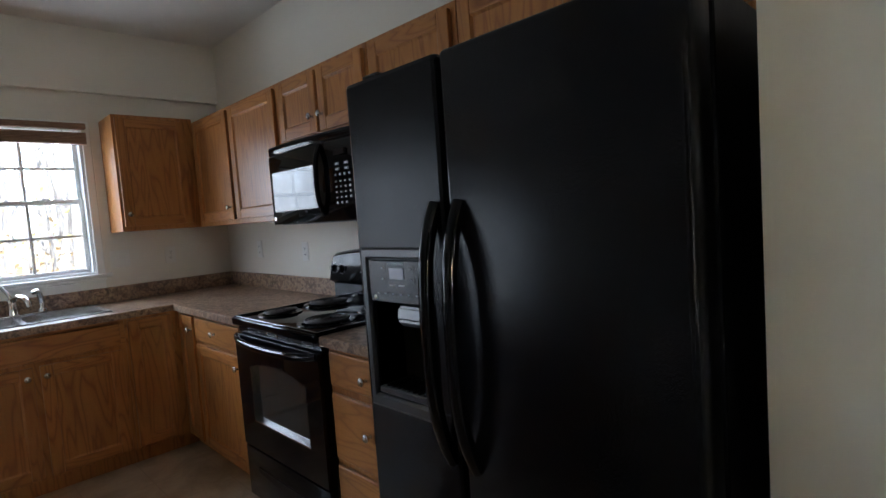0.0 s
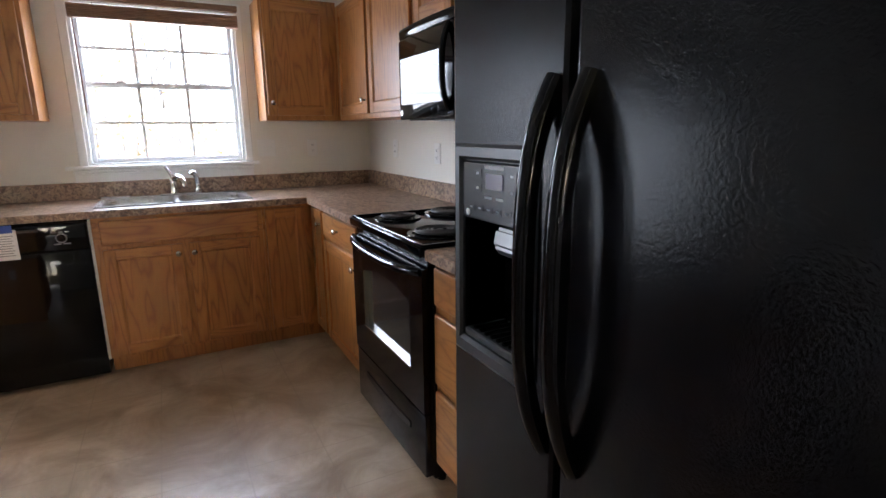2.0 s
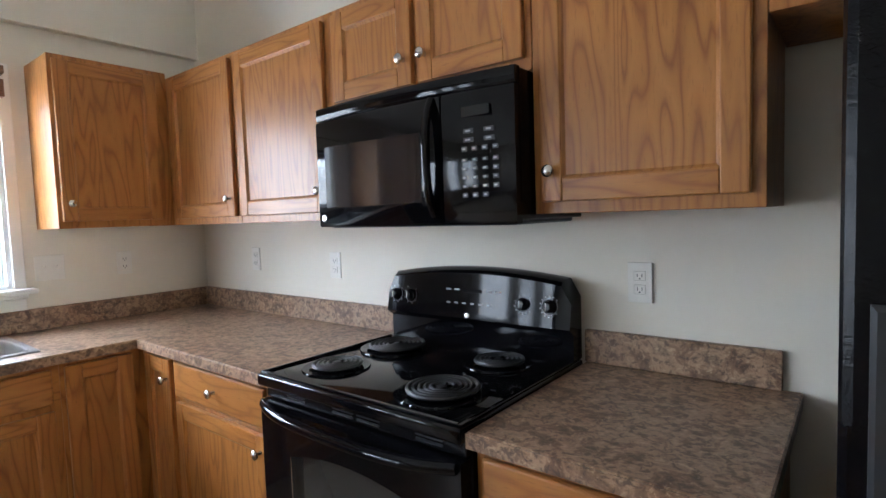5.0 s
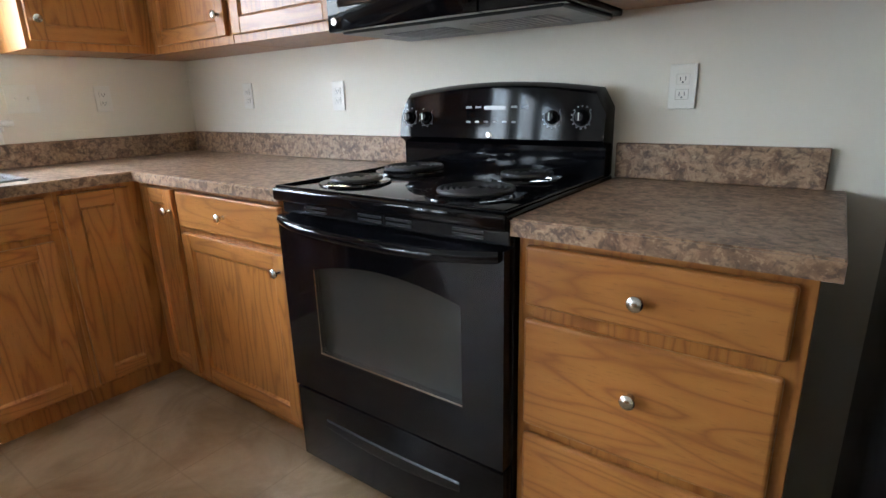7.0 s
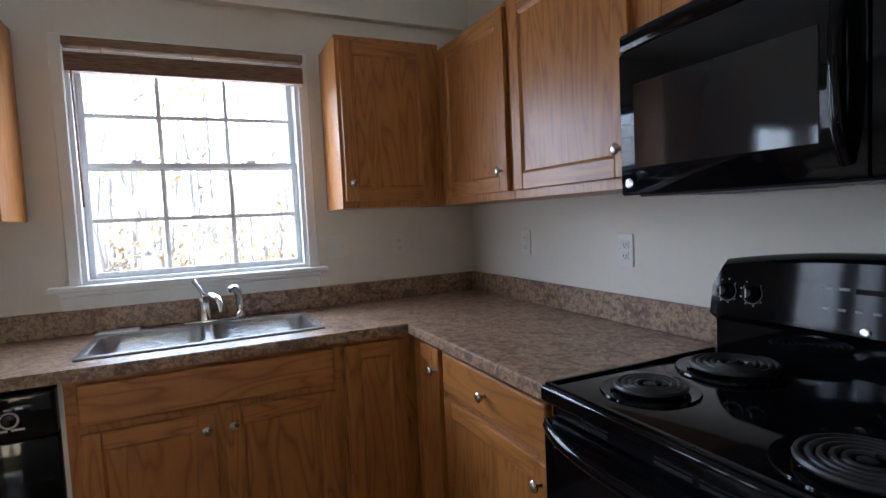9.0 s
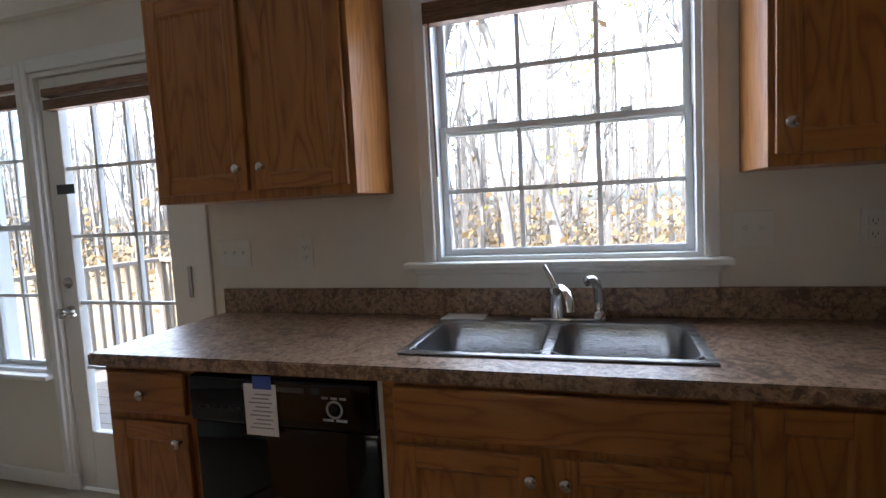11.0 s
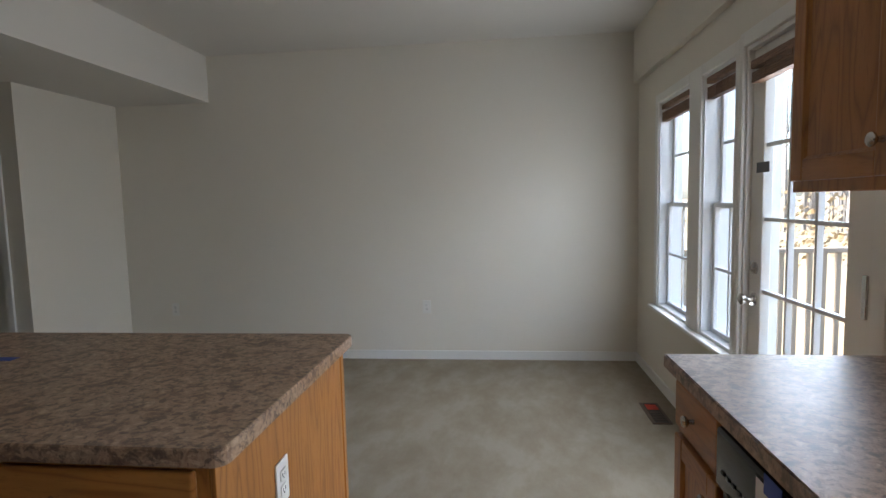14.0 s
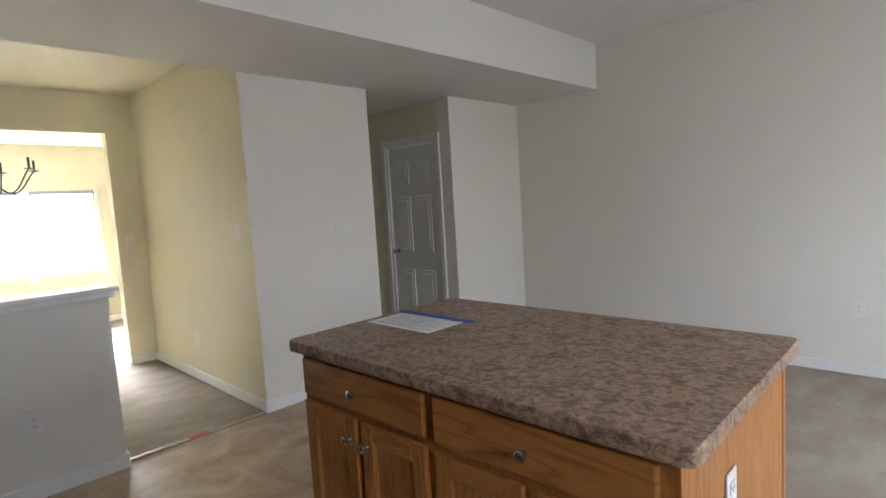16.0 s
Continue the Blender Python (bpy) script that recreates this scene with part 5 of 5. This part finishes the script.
for k in range(6):
    a = radians(60 * k + 15)
    e = Vector((math.cos(a), math.sin(a), 0))
    pts = [Vector((cx, cy, 1.80)) + e * (0.34 * s) + Vector((0, 0, -0.10 * math.sin(math.pi * min(s * 1.15, 1)) + 0.14 * s ** 3)) for s in (i / 10 for i in range(11))]
    arm = part("arm", tube(bmesh.new(), pts, 0.007, 8), IRON, ch, "", True)
    tip = pts[-1]
    part("candle_cup", lathe(bmesh.new(), [(0.012, -0.01), (0.045, 0.0), (0.04, 0.006), (0.014, 0.01)], tip, 16), IRON, arm, "", True)
    part("candle", rod(bmesh.new(), tip + Vector((0, 0, 0.01)), tip + Vector((0, 0, 0.11)), 0.011), IRON, arm)

# ---------------------------------------------------------------- outdoors
def leaf_floor():
    m = Mat("leaf_litter", (0.2, 0.15, 0.1), 0.95)
    p = m.place()
    n = m.noise(p, 1.1, 6, 0.7)
    f = m.noise(p, 13, 4, 0.7)
    c = m.ramp(n, [(0.35, (0.16, 0.12, 0.065)), (0.5, (0.26, 0.20, 0.11)), (0.65, (0.15, 0.16, 0.06))])
    m.colour(m.mix(m.span(f, 0, 0.7), c, (0.30, 0.22, 0.13)))
    m.bump(f, 0.5, 0.05)
    return m.m


setting("ground", box(-600, 600, -600, 600, -1.3, -1.0), leaf_floor(), "leaf covered ground", "ground")
BARK = plain("grey_bark", (0.20, 0.185, 0.165), 0.9, wear=0.25, scale=9, relief=0.4)
LEAF_Y = plain("yellow_green_leaves", (0.20, 0.20, 0.05), 0.7, wear=0.25, scale=4)
LEAF_B = plain("tan_dry_leaves", (0.26, 0.18, 0.08), 0.8, wear=0.25, scale=4)

deck = thing("deck", (-3.6, 1.6, -0.1), "weathered wooden deck with a railing", "deck")
for k in range(20):
    y = 0.17 + k * 0.145
    part("board", box(-6.2, -3.05, y, y + 0.138, -0.14, -0.10), DECK, deck)
for x in (-6.15, -5.1, -4.1, -3.10):
    part("post", box(x - 0.045, x + 0.045, 2.96, 3.05, -1.0, 0.85), DECK, deck)
part("top_rail", box(-6.2, -3.03, 2.93, 3.07, 0.85, 0.89), DECK, deck)
part("bottom_rail", box(-6.1, -3.15, 2.98, 3.02, 0.0, 0.08), DECK, deck)
for k in range(25):
    x = -6.05 + k * 0.118
    part("baluster", box(x - 0.018, x + 0.018, 2.985, 3.02, 0.08, 0.85), DECK, deck)
part("side_rail", box(-6.2, -6.1, 0.2, 2.93, 0.85, 0.89), DECK, deck)
for k in range(22):
    y = 0.3 + k * 0.118
    part("baluster", box(-6.17, -6.134, y - 0.018, y + 0.018, -0.10, 0.85), DECK, deck)


def grow(bm, p, d, length, r, depth, tips, rng):
    """A limb that forks into thinner ones."""
    n = 4
    pts = [p]
    for k in range(n):
        d = (d + Vector((rng.uniform(-1, 1), rng.uniform(-1, 1), rng.uniform(-0.3, 0.6))) * 0.13).normalized()
        pts.append(pts[-1] + d * length / n)
    sides = 7 if depth > 2 else 4
    rings = []
    for k, q in enumerate(pts):
        rr = r * (1 - 0.45 * k / n)
        side = d.cross(Vector((0.3, 1, 0.1))).normalized()
        up = d.cross(side)
        rings.append([bm.verts.new(q + (side * math.cos(a) + up * math.sin(a)) * rr) for a in (2 * math.pi * j / sides for j in range(sides))])
    for a, b in zip(rings, rings[1:]):
        for j in range(sides):
            bm.faces.new((a[j], a[(j + 1) % sides], b[(j + 1) % sides], b[j]))
    if depth == 0:
        tips.append(pts[-1])
        return
    for k in range(rng.choice((2, 3, 3))):
        q = pts[rng.choice((2, 3, 4, 4))]
        e = (d + Vector((rng.uniform(-1, 1), rng.uniform(-1, 1), rng.uniform(-0.2, 0.7))) * 0.75).normalized()
        grow(bm, q, e, length * rng.uniform(0.5, 0.72), r * 0.5, depth - 1, tips, rng)
    if depth > 1:
        tips.append(pts[2])


def tree(x, y, h, r, seed, leaves):
    rng = random.Random(seed)
    t = thing("tree", (x, y, -1.0), "bare grey woodland tree with few leaves" if leaves < 200 else "woodland tree with yellow green leaves", "tree", "trees behind the house")
    bm, tips = bmesh.new(), []
    grow(bm, Vector((x, y, -1.05)), Vector((rng.uniform(-0.06, 0.06), rng.uniform(-0.06, 0.06), 1)), h * 0.55, r, 4, tips, rng)
    part("trunk", bm, BARK, t, "grey bark trunk and limbs", True)
    lb = bmesh.new()
    for k in range(leaves):
        c = rng.choice(tips) + Vector((rng.gauss(0, 0.4), rng.gauss(0, 0.4), rng.gauss(0, 0.35)))
        if c.z < -0.9:
            continue
        s = rng.uniform(0.04, 0.09)
        u = Vector((rng.gauss(0, 1), rng.gauss(0, 1), rng.gauss(0, 1))).normalized()
        v = u.orthogonal().normalized()
        w = u.cross(v)
        lb.faces.new([lb.verts.new(c + q) for q in (v * s, w * s * 0.55 + u * s * 0.2, -v * s, -w * s * 0.55 + u * s * 0.2)])
    if leaves:
        part("crown", lb, LEAF_Y if seed % 3 else LEAF_B, t, "sparse clumps of leaves")


rng = random.Random(11)
tree(-3.66, 7.0, 12, 0.13, 32, 120)
k = 0
for row, (y, n, span) in enumerate(((8, 9, 16), (12, 12, 26), (17, 15, 38))):
    for i in range(n):
        x = -3.0 + (i + 0.5 - n / 2) * span / n + rng.uniform(-0.7, 0.7)
        tree(x, y + rng.uniform(-1.2, 1.2), rng.uniform(8, 13), rng.uniform(0.07, 0.16), 40 + k, rng.choice((60, 300, 700)) if row < 2 else 500)
        k += 1


def spike(bm, a, b, r, n):
    """A thin tapered stem that ends in a point."""
    a, b = Vector(a), Vector(b)
    side = (b - a).orthogonal().normalized()
    up = side.cross((b - a).normalized())
    tip = bm.verts.new(b)
    foot = [bm.verts.new(a + (side * math.cos(2 * math.pi * k / n) + up * math.sin(2 * math.pi * k / n)) * r) for k in range(n)]
    for k in range(n):
        bm.faces.new((foot[k], foot[(k + 1) % n], tip))


def woods():
    """Far trunks and brush, too many to count."""
    bm = bmesh.new()
    r = random.Random(5)
    for k in range(700):
        x, y = r.uniform(-50, 36), r.uniform(15, 42)
        h = r.uniform(6, 14)
        w = r.uniform(0.05, 0.16)
        spike(bm, (x, y, -1), (x + r.uniform(-0.7, 0.7), y, h), w, 5)
        for q in range(11):
            z = r.uniform(-0.5, h * 0.85)
            spike(bm, (x, y, z), (x + r.uniform(-1.8, 1.8), y + r.uniform(-1, 1), z + r.uniform(0.2, 2)), w * 0.33, 3)
    return bm


tagged(part("far_woods", woods(), BARK), "far bare woods behind the house", "woods", kind="stuff")


def brush():
    bm = bmesh.new()
    r = random.Random(8)
    for k in range(16000):
        x, y = r.uniform(-32, 22), r.uniform(8, 34)
        z = -1 + abs(r.gauss(0, 1.5))
        s = r.uniform(0.05, 0.14)
        u = Vector((r.gauss(0, 1), r.gauss(0, 1), r.gauss(0, 1))).normalized()
        v = u.orthogonal().normalized()
        w = u.cross(v)
        c = Vector((x, y, z))
        bm.faces.new([bm.verts.new(c + q) for q in (v * s, w * s * 0.6, -v * s, -w * s * 0.6)])
    return bm


tagged(part("undergrowth", brush(), LEAF_B), "tan and green undergrowth", "undergrowth", kind="stuff")
